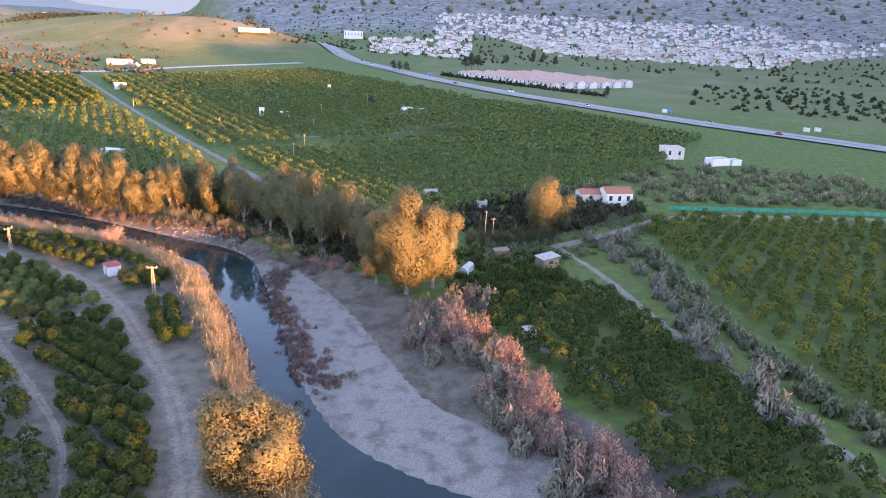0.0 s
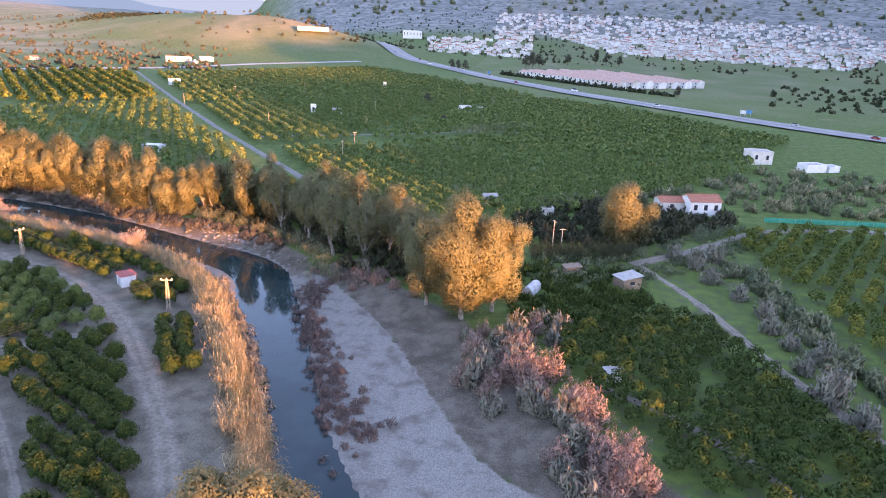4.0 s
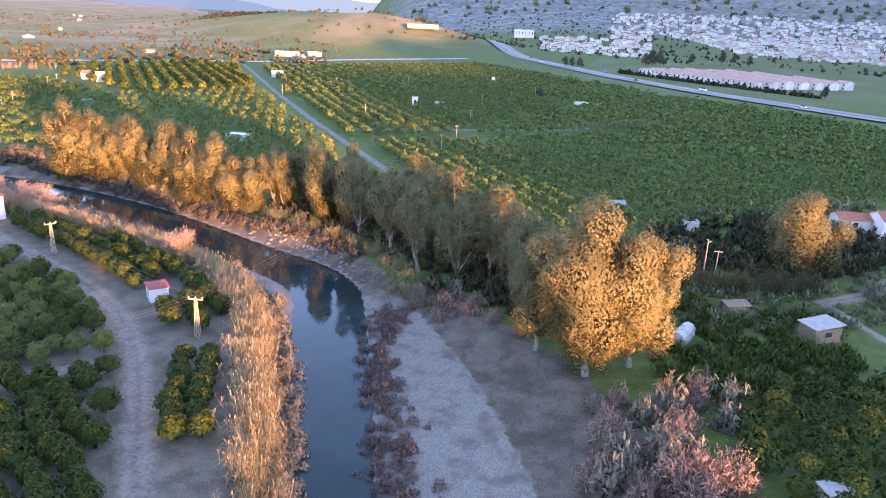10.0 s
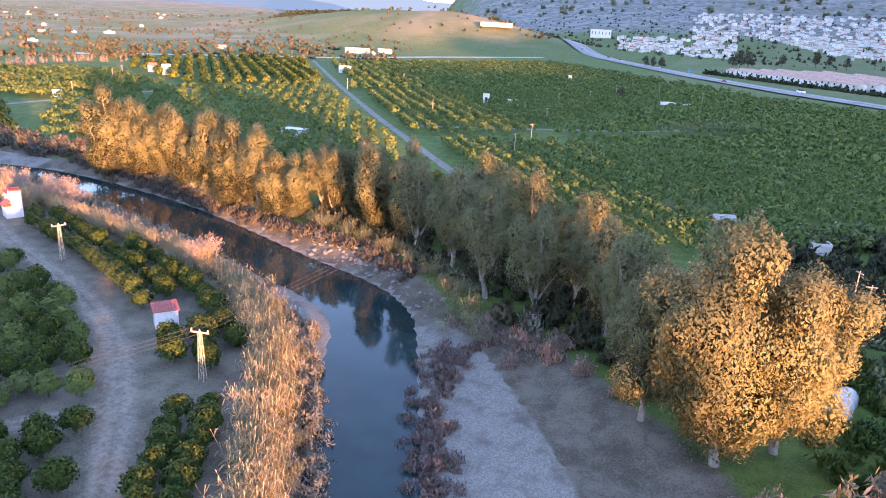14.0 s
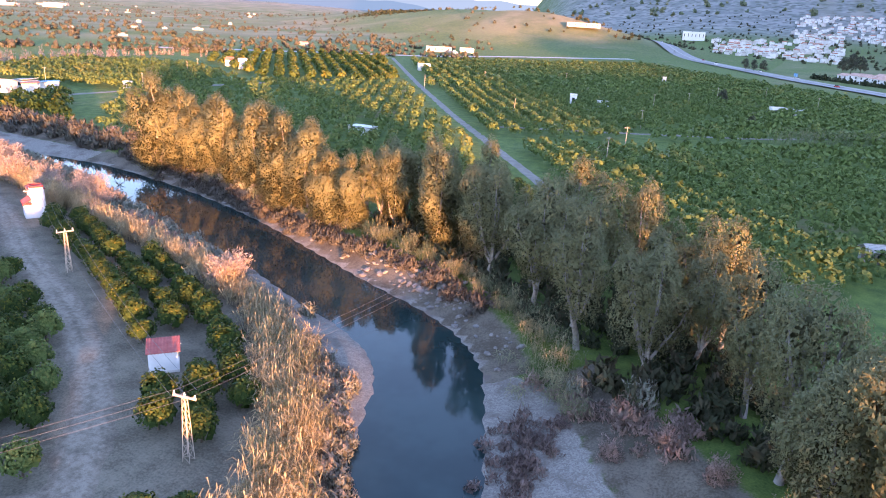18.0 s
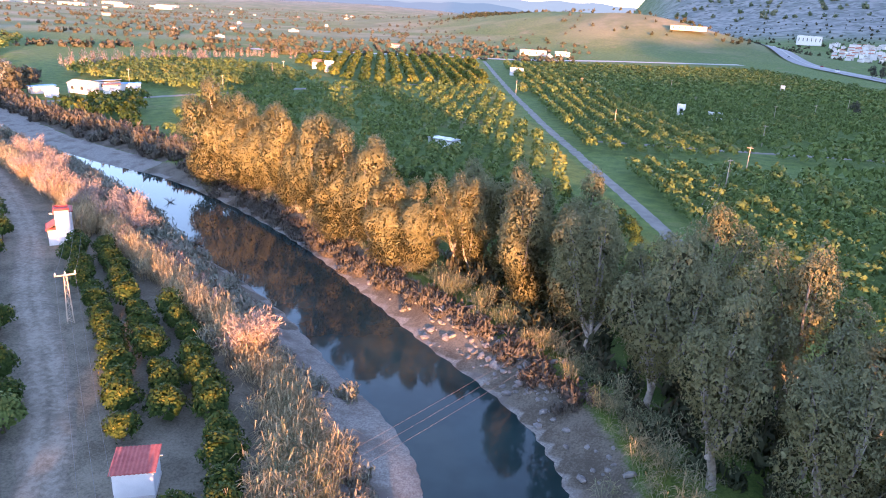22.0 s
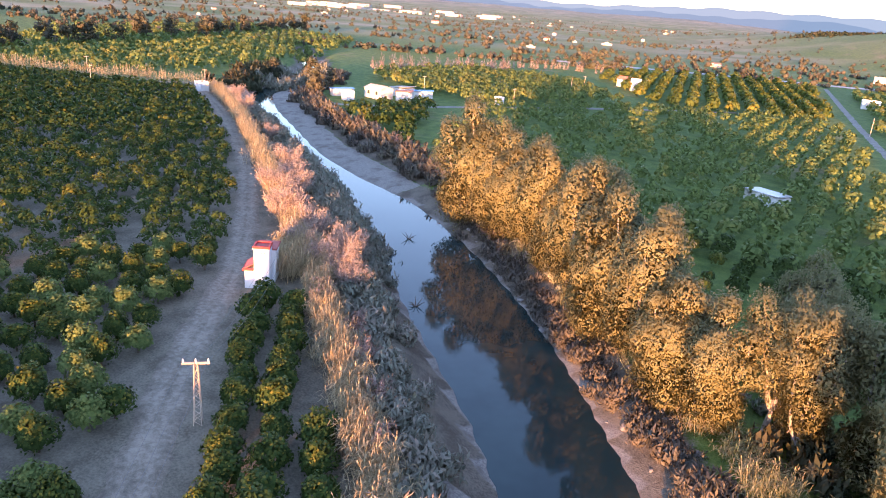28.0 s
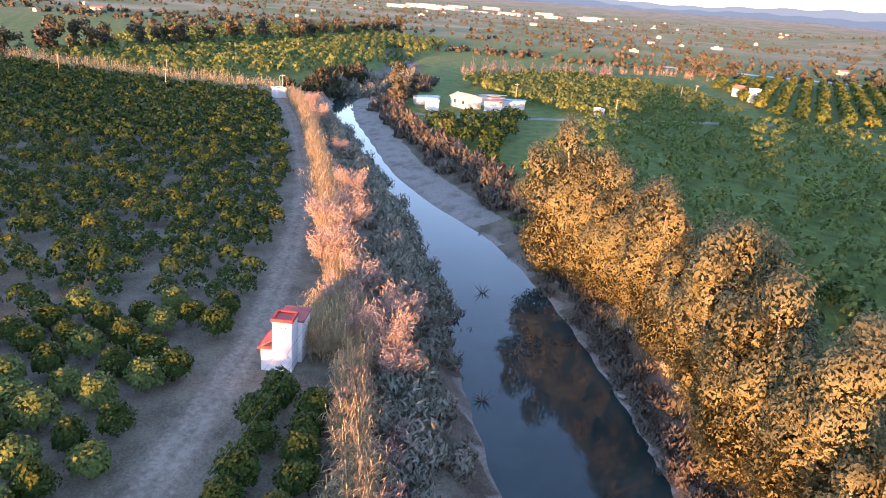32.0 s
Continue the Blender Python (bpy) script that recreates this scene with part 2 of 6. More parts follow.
def finish(name, verts, faces, material, tint=None, smooth=False, soft=None):
    """A mesh from arrays; faces are rows of one length, or a list of such arrays."""
    verts = np.asarray(verts, dtype=np.float32).reshape(-1, 3)
    groups = faces if isinstance(faces, list) else [faces]
    groups = [np.asarray(f, dtype=np.int32) for f in groups if len(f)]
    me = bpy.data.meshes.new(name)
    me.vertices.add(len(verts))
    me.vertices.foreach_set("co", verts.ravel())
    loops = np.concatenate([f.ravel() for f in groups])
    sizes = np.concatenate([np.full(len(f), f.shape[1], dtype=np.int32) for f in groups])
    me.loops.add(len(loops))
    me.loops.foreach_set("vertex_index", loops)
    me.polygons.add(len(sizes))
    me.polygons.foreach_set("loop_start", np.concatenate([[0], np.cumsum(sizes)[:-1]]).astype(np.int32))
    if tint is not None:
        at = me.attributes.new("tint", 'FLOAT', 'POINT')
        at.data.foreach_set("value", np.asarray(tint, dtype=np.float32))
    me.polygons.foreach_set("use_smooth", np.full(len(sizes), smooth))
    me.update(calc_edges=True)
    me.validate()
    if soft is not None:            # rounded shading of leaf clumps
        me.polygons.foreach_set("use_smooth", np.ones(len(sizes), dtype=bool))
        n = np.asarray(soft, dtype=np.float32)
        n /= np.linalg.norm(n, axis=1)[:, None] + 1e-9
        me.normals_split_custom_set_from_vertices(n)
    me.materials.append(material)
    return me


def part(name, mesh, parent, label=""):
    """Links a mesh as one part under a thing."""
    ob = new(name, mesh)
    ob.parent = parent
    if label:
        ob["label"] = label
    return ob


def thing(name, label, category, at=(0, 0, 0), turn=0.0, group="", kind=""):
    ob = new(name)
    ob.empty_display_size = 0.3
    ob.matrix_basis = pose(at[0], at[1], at[2], 0, 0, turn)
    return tagged(ob, label, category, group, kind)


def solid(name, mesh, label, category, kind="", group=""):
    return tagged(new(name, mesh), label, category, group, kind)


class Soup:
    """Gathers pieces for one mesh."""
    def __init__(self):
        self.v, self.f, self.n, self.t, self.soft = [], {}, 0, [], []

    def add(self, verts, faces, tint=0.0, soft=None):
        verts = np.asarray(verts, dtype=np.float64).reshape(-1, 3)
        for f in (faces if isinstance(faces, list) and isinstance(faces[0], np.ndarray) and faces[0].ndim == 2 else [faces]):
            f = np.asarray(f, dtype=np.int64)
            self.f.setdefault(f.shape[1], []).append(f + self.n)
        self.v.append(verts)
        self.t.append(np.broadcast_to(np.asarray(tint, dtype=float), (len(verts),)))
        self.n += len(verts)
        if soft is not None:
            self.soft.append(soft)
        return self

    def mesh(self, name, material, smooth=False):
        return finish(name, np.concatenate(self.v), [np.concatenate(x) for x in self.f.values()], material, np.concatenate(self.t), smooth, np.concatenate(self.soft) if self.soft else None)


def box(x0, x1, y0, y1, z0, z1, bevel=0.0):
    """A box with bevelled upright edges and top."""
    b = min(bevel, (x1 - x0) / 3, (y1 - y0) / 3, (z1 - z0) / 2)
    if b <= 0:
        v = [(x, y, z) for z in (z0, z1) for x, y in ((x0, y0), (x1, y0), (x1, y1), (x0, y1))]
        return v, [(0, 3, 2, 1), (4, 5, 6, 7), (0, 1, 5, 4), (1, 2, 6, 5), (2, 3, 7, 6), (3, 0, 4, 7)]
    ring = [(x0 + b, y0), (x1 - b, y0), (x1, y0 + b), (x1, y1 - b), (x1 - b, y1), (x0 + b, y1), (x0, y1 - b), (x0, y0 + b)]
    top = [(x0 + b, y0 + b), (x1 - b, y0 + b), (x1 - b, y0 + b), (x1 - b, y1 - b), (x1 - b, y1 - b), (x0 + b, y1 - b), (x0 + b, y1 - b), (x0 + b, y0 + b)]
    v = [(x, y, z0) for x, y in ring] + [(x, y, z1 - b) for x, y in ring] + [(x, y, z1) for x, y in top]
    f = []
    for k in range(2):
        for i in range(8):
            j = (i + 1) % 8
            f.append((k * 8 + i, k * 8 + j, k * 8 + 8 + j, k * 8 + 8 + i))
    f += [(16, 18, 20, 22), (0, 7, 6, 5), (0, 5, 4, 1), (1, 4, 3, 2)]
    return v, f


def boxes(name, material, *rows, bevel=0.02):
    s = Soup()
    for r in rows:
        s.add(*box(*r, bevel=bevel))
    return s.mesh(name, material)


def tube(path, radii, sides=6):
    """A tapered tube along a path."""
    path = np.asarray(path, dtype=float)
    n = len(path)
    d = np.gradient(path, axis=0)
    d /= np.linalg.norm(d, axis=1)[:, None] + 1e-9
    ref = np.where(np.abs(d[:, 2:3]) > 0.9, np.array([[1.0, 0, 0]]), np.array([[0, 0, 1.0]]))
    a = np.cross(d, ref)
    a /= np.linalg.norm(a, axis=1)[:, None] + 1e-9
    b = np.cross(d, a)
    ang = np.linspace(0, 2 * np.pi, sides, endpoint=False)
    r = np.asarray(radii, dtype=float)[:, None, None]
    v = path[:, None] + r * (np.cos(ang)[None, :, None] * a[:, None] + np.sin(ang)[None, :, None] * b[:, None])
    i, j = np.meshgrid(np.arange(n - 1), np.arange(sides), indexing="ij")
    k = (j + 1) % sides
    f = np.stack([i * sides + j, i * sides + k, (i + 1) * sides + k, (i + 1) * sides + j], -1).reshape(-1, 4)
    caps = [np.array([np.arange(sides)]), np.array([np.arange(sides)[::-1] + (n - 1) * sides])]
    return v.reshape(-1, 3), [f, *caps] if sides != 4 else [np.concatenate([f, *caps])]


def leaf_cards(centre, normal, length, width, droop=None):
    """One quad a leaf: centres, the way each faces, its length and width; droop: the way its length points."""
    n = len(centre)
    nor = normal / (np.linalg.norm(normal, axis=1)[:, None] + 1e-9)
    along = rng.normal(size=(n, 3)) if droop is None else droop
    along = along - (along * nor).sum(1)[:, None] * nor
    along /= np.linalg.norm(along, axis=1)[:, None] + 1e-9
    side = np.cross(nor, along)
    L, Wd = np.broadcast_to(length, (n,))[:, None] / 2, np.broadcast_to(width, (n,))[:, None] / 2
    v = np.stack([centre - along * L, centre - side * Wd, centre + along * L, centre + side * Wd], 1)
    return v.reshape(-1, 3), np.arange(4 * n).reshape(n, 4)


def rounded(v, f, centre, share=0.75):
    """Shading directions for leaf cards: mostly away from the clump's middle, partly the leaf's own."""
    q = v.reshape(-1, 4, 3)
    own = np.cross(q[:, 1] - q[:, 0], q[:, 3] - q[:, 0])
    own /= np.linalg.norm(own, axis=1)[:, None] + 1e-9
    out = q.mean(1) - centre
    out /= np.linalg.norm(out, axis=1)[:, None] + 1e-9
    back = (own * out).sum(1) < 0          # turn every leaf's face outwards
    q[back] = q[back][:, ::-1]
    own[back] *= -1
    return np.repeat(share * out + (1 - share) * own, 4, axis=0)


def line_at(pts, step):
    """Points at even steps along a polyline (rows of any width, the first two are x and y)."""
    p = np.asarray(pts, dtype=float)
    s = np.concatenate([[0], np.cumsum(np.hypot(*np.diff(p[:, :2], axis=0).T))])
    u = np.linspace(0, s[-1], max(2, int(s[-1] / step) + 1))
    # a soft curve through the corners
    q = np.stack([np.interp(u, s, p[:, k]) for k in range(p.shape[1])], 1)
    w = max(1, int(6 / step))
    if len(q) > 2 * w + 2:
        pad = np.concatenate([q[0] + (q[0] - q[1:w + 1][::-1]), q, q[-1] + (q[-1] - q[-w - 1:-1][::-1])])
        ker = np.ones(2 * w + 1) / (2 * w + 1)
        q = np.stack([np.convolve(pad[:, k], ker, "valid") for k in range(q.shape[1])], 1)
    return q


def inside(px, py, poly):
    """Which points lie in a polygon."""
    res = np.zeros(np.shape(px), dtype=bool)
    n = len(poly)
    for i in range(n):
        (x0, y0), (x1, y1) = poly[i], poly[(i + 1) % n]
        if y0 == y1:
            continue
        c = ((y0 > py) != (y1 > py)) & (px < (x1 - x0) * (py - y0) / (y1 - y0) + x0)
        res ^= c
    return res


def smooth01(x, a, b):
    u = np.clip((x - a) / (b - a), 0, 1)
    return u * u * (3 - 2 * u)


def wave(x, y, size, seed=0.0):
    """Cheap rolling unevenness, about -1 to 1."""
    k = 2 * np.pi / size
    return (np.sin(k * x + 1.3 * seed + 1.1 * np.sin(k * 0.63 * y + seed)) + np.sin(k * 0.87 * y + 2.1 * seed + 1.3 * np.sin(k * 0.51 * x - seed)) + np.sin(k * 1.71 * (x * 0.6 - y * 0.8) + seed * 0.7)) / 3

# ---- the land ----
# the river: x, y, half its width, width of the left and the right bank
RIVER = line_at([(120, 12, 7, 6, 8), (60, 33, 7, 6, 10), (14, 58, 8, 6, 16), (-3, 65, 7, 5, 24), (-16, 76, 4.4, 5, 26), (-22.7, 87, 4.2, 4, 26), (-28.6, 99, 4.0, 4, 26), (-31, 106, 3.9, 4, 25),
                 (-34, 113, 4.2, 4, 23), (-38.6, 121, 5.4, 4, 20), (-42, 129.5, 5.2, 6, 17), (-45.5, 138, 4.9, 9, 13), (-49.5, 147, 5.2, 12, 8), (-57, 152.8, 5.2, 12, 7), (-68.5, 156.8, 5.1, 9, 6),
                 (-84, 163.6, 5.1, 6, 6), (-97, 168, 6.2, 5, 6), (-109, 171.5, 6.8, 5, 6), (-128, 176.5, 6.6, 4, 6), (-150, 180.2, 6.0, 4, 8), (-166, 180.9, 3.2, 4, 13), (-190, 182.4, 1.8, 4, 12),
                 (-215, 186, 2.2, 4, 12), (-246, 190.2, 2.6, 4, 13), (-276.4, 197.8, 3, 4, 14), (-310.7, 221.3, 4, 5, 8), (-359, 246, 4, 6, 6), (-445, 272, 4, 6, 6)], 2.0)


def river_frame(x, y):
    """Distance past the water's edge, side (+1 right going upstream), bank widths, way along."""
    x, y = np.asarray(x, dtype=float), np.asarray(y, dtype=float)
    best = np.full(x.shape, 1e9)
    out = [np.zeros(x.shape) for _ in range(5)]
    near = (x > -560) & (x < 160) & (y > -40) & (y < 360)
    xs, ys = x[near], y[near]
    b = np.full(xs.shape, 1e9)
    o = [np.zeros(xs.shape) for _ in range(5)]
    for i in range(0, len(RIVER) - 1, 2):
        p, q = RIVER[i], RIVER[min(i + 2, len(RIVER) - 1)]
        dx, dy = q[0] - p[0], q[1] - p[1]
        L2 = dx * dx + dy * dy
        u = np.clip(((xs - p[0]) * dx + (ys - p[1]) * dy) / L2, 0, 1)
        d = np.hypot(xs - p[0] - u * dx, ys - p[1] - u * dy)
        m = d < b
        b[m] = d[m]
        o[0][m] = (d - (p[2] + u * (q[2] - p[2])))[m]
        o[1][m] = np.sign((xs - p[0]) * dy - (ys - p[1]) * dx)[m]
        o[2][m], o[3][m] = (p[3] + u * (q[3] - p[3]))[m], (p[4] + u * (q[4] - p[4]))[m]
        o[4][m] = i
    out[0][:] = 500.0
    for k in range(5):
        out[k][near] = o[k]
    return out


SX, SY = SUN_DIR.x, SUN_DIR.y


def height(x, y, full=False):
    """The height of the land, and with full the ground cover too."""
    x, y = np.asarray(x, dtype=float), np.asarray(y, dtype=float)
    edge, side, bl, br, way = river_frame(x, y)
    bank = np.where(side > 0, br, bl)
    u = np.clip(edge / np.maximum(bank, 0.5), -1, 1)
    wide = bank > 10
    rise = np.where(wide, 0.35 * smooth01(u, 0, 0.12) + 1.1 * smooth01(u, 0.05, 1.0) + 1.2 * smooth01(u, 0.8, 1.0), 2.65 * smooth01(u, -0.05, 1.0))
    z = -2.65 + rise
    z = np.where(edge < 0, -2.65 - 1.3 * smooth01(-edge, 0, 3.0), z)
    z += 0.10 * wave(x, y, 7.0, 1.0) * smooth01(edge, 0.5, 5) + 0.05 * wave(x, y, 2.3, 3.0) * smooth01(edge, 0.3, 2)
    far = np.hypot(x, y - 100)
    az = np.degrees(np.arctan2(x, y))
    # the town's slope and the mountain behind it
    t = smooth01(az, -24, -4) * smooth01(az, 75, 50)
    z = z + t * (0.055 * np.clip(far - 950, 0, 900) + 0.10 * np.clip(far - 1500, 0, 5000))
    mt = smooth01(az, -21, -17) * smooth01(az, 75, 50)
    z = z + mt * smooth01(far, 1700, 3300) * (330 + 70 * wave(x, y, 900, 2.0) + 25 * wave(x, y, 210, 5.0))
    # the golden hill, the olive hill
    for hx, hy, hr, ry, hh in ((-352, 1010, 120, 110, 33), (-500, 1060, 140, 110, 29), (-690, 1210, 240, 150, 30), (-215, 980, 110, 60, 7)):
        z = z + hh * np.exp(-((x - hx) / hr) ** 2 - ((y - hy) / ry) ** 2)
    # far hills all round the plain
    low = smooth01(far, 2900, 4600)
    hills = 16 + 10 * wave(az * 50, 0 * az, 900, 4.0) + 6 * wave(az * 50, 0 * az, 260, 1.0)
    hills = hills + 22 * np.exp(-((az + 40) / 9) ** 2) + 16 * np.exp(-((az + 55) / 8) ** 2)
    hills = hills - 20 * np.exp(-((az + 24.5) / 4.0) ** 2)
    z = z + low * hills * (1 - mt)
    z = z + smooth01(far, 700, 1500) * 4.0 * wave(x, y, 420, 3.0) * (1 - t)
    # unseen rise added behind, crest shaped to keep the last sun off low ground
    q = x * SX + y * SY
    s = -x * SY + y * SX
    ridge = 30.4 + 0.4 * wave(s, 0 * s, 60, 2.0) + 4 * smooth01(s, 31, 24) - 1.2 * smooth01(s, 55, 60) * smooth01(s, 90, 84) + 4.6 * smooth01(s, 10, -15) + 6 * smooth01(s, -20, -80) + 3 * smooth01(s, 95, 106)
    # taller crest steps added to shade the far orchards, terraces, town and mountain
    ridge = ridge + 22 * smooth01(s, 155, 205) + 30 * smooth01(s, 375, 435) + 75 * smooth01(s, 560, 660) + 2.6 * smooth01(s, 112, 120) + 330 * smooth01(s, 820, 1150)
    z = z + smooth01(q, 300, 430) * ridge * smooth01(q, 1500, 700)
    if not full:
        return z
    ext = edge / np.maximum(bank, 0.5)
    gravel = np.where(side > 0, np.where(wide, smooth01(ext, 0.66, 0.52), 0), np.where(bl > 7, 0.75 * smooth01(ext, 1.0, 0.7), 0)) * (edge > -4)
    gravel = np.maximum(gravel, (edge < 1.0) * 0.7)
    dirt = np.where(side > 0, np.where(wide, 0.74 * smooth01(ext, 0.48, 0.60) * smooth01(ext, 1.25, 1.05), smooth01(edge, 7, 3)), smooth01(edge, 5, 2))
    left = np.where(side > 0, 0.0, 1.0) * (y < 260)
    grass = np.where(left > 0, 0.12, 0.85) + 0.14 * (side > 0) * wide * np.exp(-((ext - 0.62) / 0.07) ** 2)
    grass = grass + 0.35 * np.exp(-((x + 32) / 12) ** 2 - ((y - 151) / 9) ** 2)
    grass = np.where((left > 0) & (x < -285), 0.85, grass)
    grass = np.where((x > 5) & (y < 190), 0.62, grass)
    grass = np.where((x > 20) & (y > 240), 0.9 - 0.3 * smooth01(far, 380, 520), grass)
    straw = smooth01(far, 500, 800) * smooth01(az, -25, -34) * np.clip(0.5 + 0.6 * wave(x, y, 240, 2.0), 0.1, 0.9)
    straw = np.maximum(straw, 0.30 * (x > -60) * smooth01(far, 330, 480) * (0.6 + 0.8 * wave(x, y, 70, 5.0)))
    straw = np.clip(straw, 0, 1)
    straw = np.maximum(straw, 0.9 * np.exp(-((x + 340) / 140) ** 2 - ((y - 985) / 110) ** 2))
    rock = np.clip(mt * smooth01(far, 1250, 1600) + low, 0, 1)
    rock = np.maximum(rock, smooth01(q, 300, 420))
    return z, gravel, dirt, grass, straw, rock


def graded(lo, hi, step, outer):
    core = np.arange(lo, hi + step / 2, step)
    left, right, w = [], [], step
    a, b = lo, hi
    while a > -outer or b < outer:
        w = min(w * 1.12, 100)
        a, b = a - w, b + w
        if a > -outer:
            left.append(a)
        if b < outer:
            right.append(b)
    return np.concatenate([left[::-1], core, right])


def land():
    gx, gy = graded(-320, 70, 1.4, 4900), graded(48, 232, 1.4, 4900)
    X, Y = np.meshgrid(gx, gy, indexing="ij")
    Z, gravel, dirt, grass, straw, rock = height(X, Y, True)
    nx, ny = X.shape
    i, j = np.meshgrid(np.arange(nx - 1), np.arange(ny - 1), indexing="ij")
    f = np.stack([i * ny + j, (i + 1) * ny + j, (i + 1) * ny + j + 1, i * ny + j + 1], -1).reshape(-1, 4)
    me = finish("ground", np.stack([X, Y, Z], -1).reshape(-1, 3), f, M_GROUND, smooth=True)
    for name, a in (("gravel", gravel), ("dirt", dirt), ("grass", grass), ("straw", straw), ("rock", rock)):
        at = me.attributes.new(name, 'FLOAT', 'POINT')
        at.data.foreach_set("value", a.astype(np.float32).ravel())
    tagged(new("ground", me), "valley floor of bare soil, grass, gravel and distant slopes", "ground", kind="structure")


land()


def ribbon(name, pts, half, material, label, lift=0.14, step=1.0, rough=0.0, crown=0.0, category="road"):
    """A road or path that lies on the land."""
    c = line_at(pts, step)
    d = np.gradient(c[:, :2], axis=0)
    d /= np.linalg.norm(d, axis=1)[:, None]
    nrm = np.stack([-d[:, 1], d[:, 0]], 1)
    cols = np.array([-1.0, -0.6, -0.35, 0, 0.35, 0.6, 1.0])
    w = half + rough * wave(c[:, 0], c[:, 1], 9, 2.0) + 0.6 * rough * wave(c[:, 0], c[:, 1], 3.1, 4.0)
    P = c[:, None, :2] + nrm[:, None] * (cols[None, :, None] * w[:, None, None])
    z = height(P[..., 0], P[..., 1]) + lift - 0.17 * (np.abs(cols) > 0.9) + crown * np.array([0, 0, -0.06, 0.03, -0.06, 0, 0])
    n, m = z.shape
    i, j = np.meshgrid(np.arange(n - 1), np.arange(m - 1), indexing="ij")
    f = np.stack([i * m + j, i * m + j + 1, (i + 1) * m + j + 1, (i + 1) * m + j], -1).reshape(-1, 4)
    worn = np.tile(np.array([0.0, 0.55, 0.9, 0.45, 0.9, 0.55, 0.0]), n)      # wheel tracks
    me = finish(name, np.concatenate([P, z[..., None]], -1).reshape(-1, 3), f[:, ::-1], material, worn, smooth=True)
    return tagged(new(name, me), label, category, kind="structure")


TRACK = [(-17.6, 45), (-24.5, 58.8), (-30.6, 72.8), (-37.7, 85.8), (-47.1, 98.8), (-56.4, 110.9), (-66.8, 121.9), (-78.8, 129.3), (-92.5, 135.5), (-103.9, 139.6), (-112.4, 143.9), (-121.9, 148.7), (-134.1, 153.3), (-148.9, 157.9), (-172.4, 164.3), (-205.5, 170.3), (-233.6, 174.2), (-261.8, 176.2)]
ribbon("dirt_track", TRACK, 1.9, M_DIRT, "pale dusty farm track with wheel ruts along the orchard", rough=0.35, crown=1.0)
ribbon("dirt_track", [(-58.5, 113.9), (-63.3, 107.2), (-72.1, 101.5), (-90.2, 92.4), (-126.3, 78)], 1.4, M_DIRT, "narrow dusty track between citrus plots", rough=0.4, crown=1.0)
ribbon("dirt_track", [(-84.4, 112.5), (-70, 97.4), (-55.6, 83.3), (-45.4, 72.4), (-40.3, 63.4), (-33.3, 44.6)], 0.7, M_DIRT, "rutted earth lane through the citrus trees", rough=0.3, crown=1.0)
ribbon("farm_road", [(-55.9, 208.5), (-69.7, 227.2), (-94.1, 258.5), (-127.4, 301.7), (-186.5, 382.2), (-290, 528)], 1.35, M_LANE, "straight grey farm road between orchards", rough=0.1)
ribbon("dirt_track", [(24.3, 163.6), (31.3, 169.3), (42.3, 179.6), (60.5, 198.4), (79.1, 204.6), (151.8, 213.5)], 1.6, M_DIRT, "pale earth lane leading to the farmhouse", rough=0.3)
ribbon("dirt_track", [(25.4, 163.7), (31.6, 150.4), (35.9, 136.1), (40.2, 118.7), (45.4, 104.4), (50.6, 89), (55.8, 73.7), (61.9, 53.2)], 1.0, M_DIRT, "thin path beside an irrigation ditch", rough=0.25)
ribbon("dirt_track", [(12.3, 108.9), (21.4, 103.2), (29.5, 93.3), (32.6, 87.3)], 0.9, M_DIRT, "short pale path between citrus rows", rough=0.3)
ribbon("farm_road", [(-297.3, 192.1), (-278.7, 190.2), (-247.3, 201.2), (-236.4, 210.6), (-233.2, 239), (-227.7, 306.5), (-217.5, 356.2)], 1.6, M_LANE, "grey lane past the farmyard", rough=0.2)
ribbon("dirt_track", [(-103, 286.6), (-70, 305), (-33, 328.3), (-15, 348)], 1.1, M_LANE, "thin field lane across the plantation", rough=0.2)
ribbon("highway", [(-617, 1692), (-388, 1392), (-251, 1100), (-142, 884), (-33, 661), (34, 554), (92.2, 482.9), (143.9, 423), (210.9, 361.2), (336.9, 233.6), (487, 94)], 10.5, M_ASPHALT, "wide grey dual carriageway across the valley", lift=0.9, step=8.0)
ribbon("highway_line", [(-388, 1392), (-251, 1100), (-142, 884), (-33, 661), (34, 554), (92.2, 482.9), (143.9, 423), (210.9, 361.2), (336.9, 233.6)], 1.1, M_CONCRETE, "pale central barrier strip of the dual carriageway", lift=1.3, step=8.0)
ribbon("runway", [(-410, 426), (-340, 521), (-293, 569), (-253, 669), (-185, 792)], 6.0, M_CONCRETE, "pale straight service road across the fields", lift=0.4, step=8.0)


def water():
    c = RIVER
    d = np.gradient(c[:, :2], axis=0)
    d /= np.linalg.norm(d, axis=1)[:, None]
    nrm = np.stack([-d[:, 1], d[:, 0]], 1)
    cols = np.linspace(-1, 1, 5)
    P = c[:, None, :2] + nrm[:, None] * (cols[None, :, None] * (c[:, 2] + 1.6)[:, None, None])
    z = np.full(P.shape[:2], -2.60)
    n, m = z.shape
    i, j = np.meshgrid(np.arange(n - 1), np.arange(m - 1), indexing="ij")
    f = np.stack([i * m + j, i * m + j + 1, (i + 1) * m + j + 1, (i + 1) * m + j], -1).reshape(-1, 4)
    me = finish("water", np.concatenate([P, z[..., None]], -1).reshape(-1, 3), f[:, ::-1], M_WATER, smooth=True)
    tagged(new("water", me), "calm dark green river mirroring sky and trees", "river", kind="structure")


water()

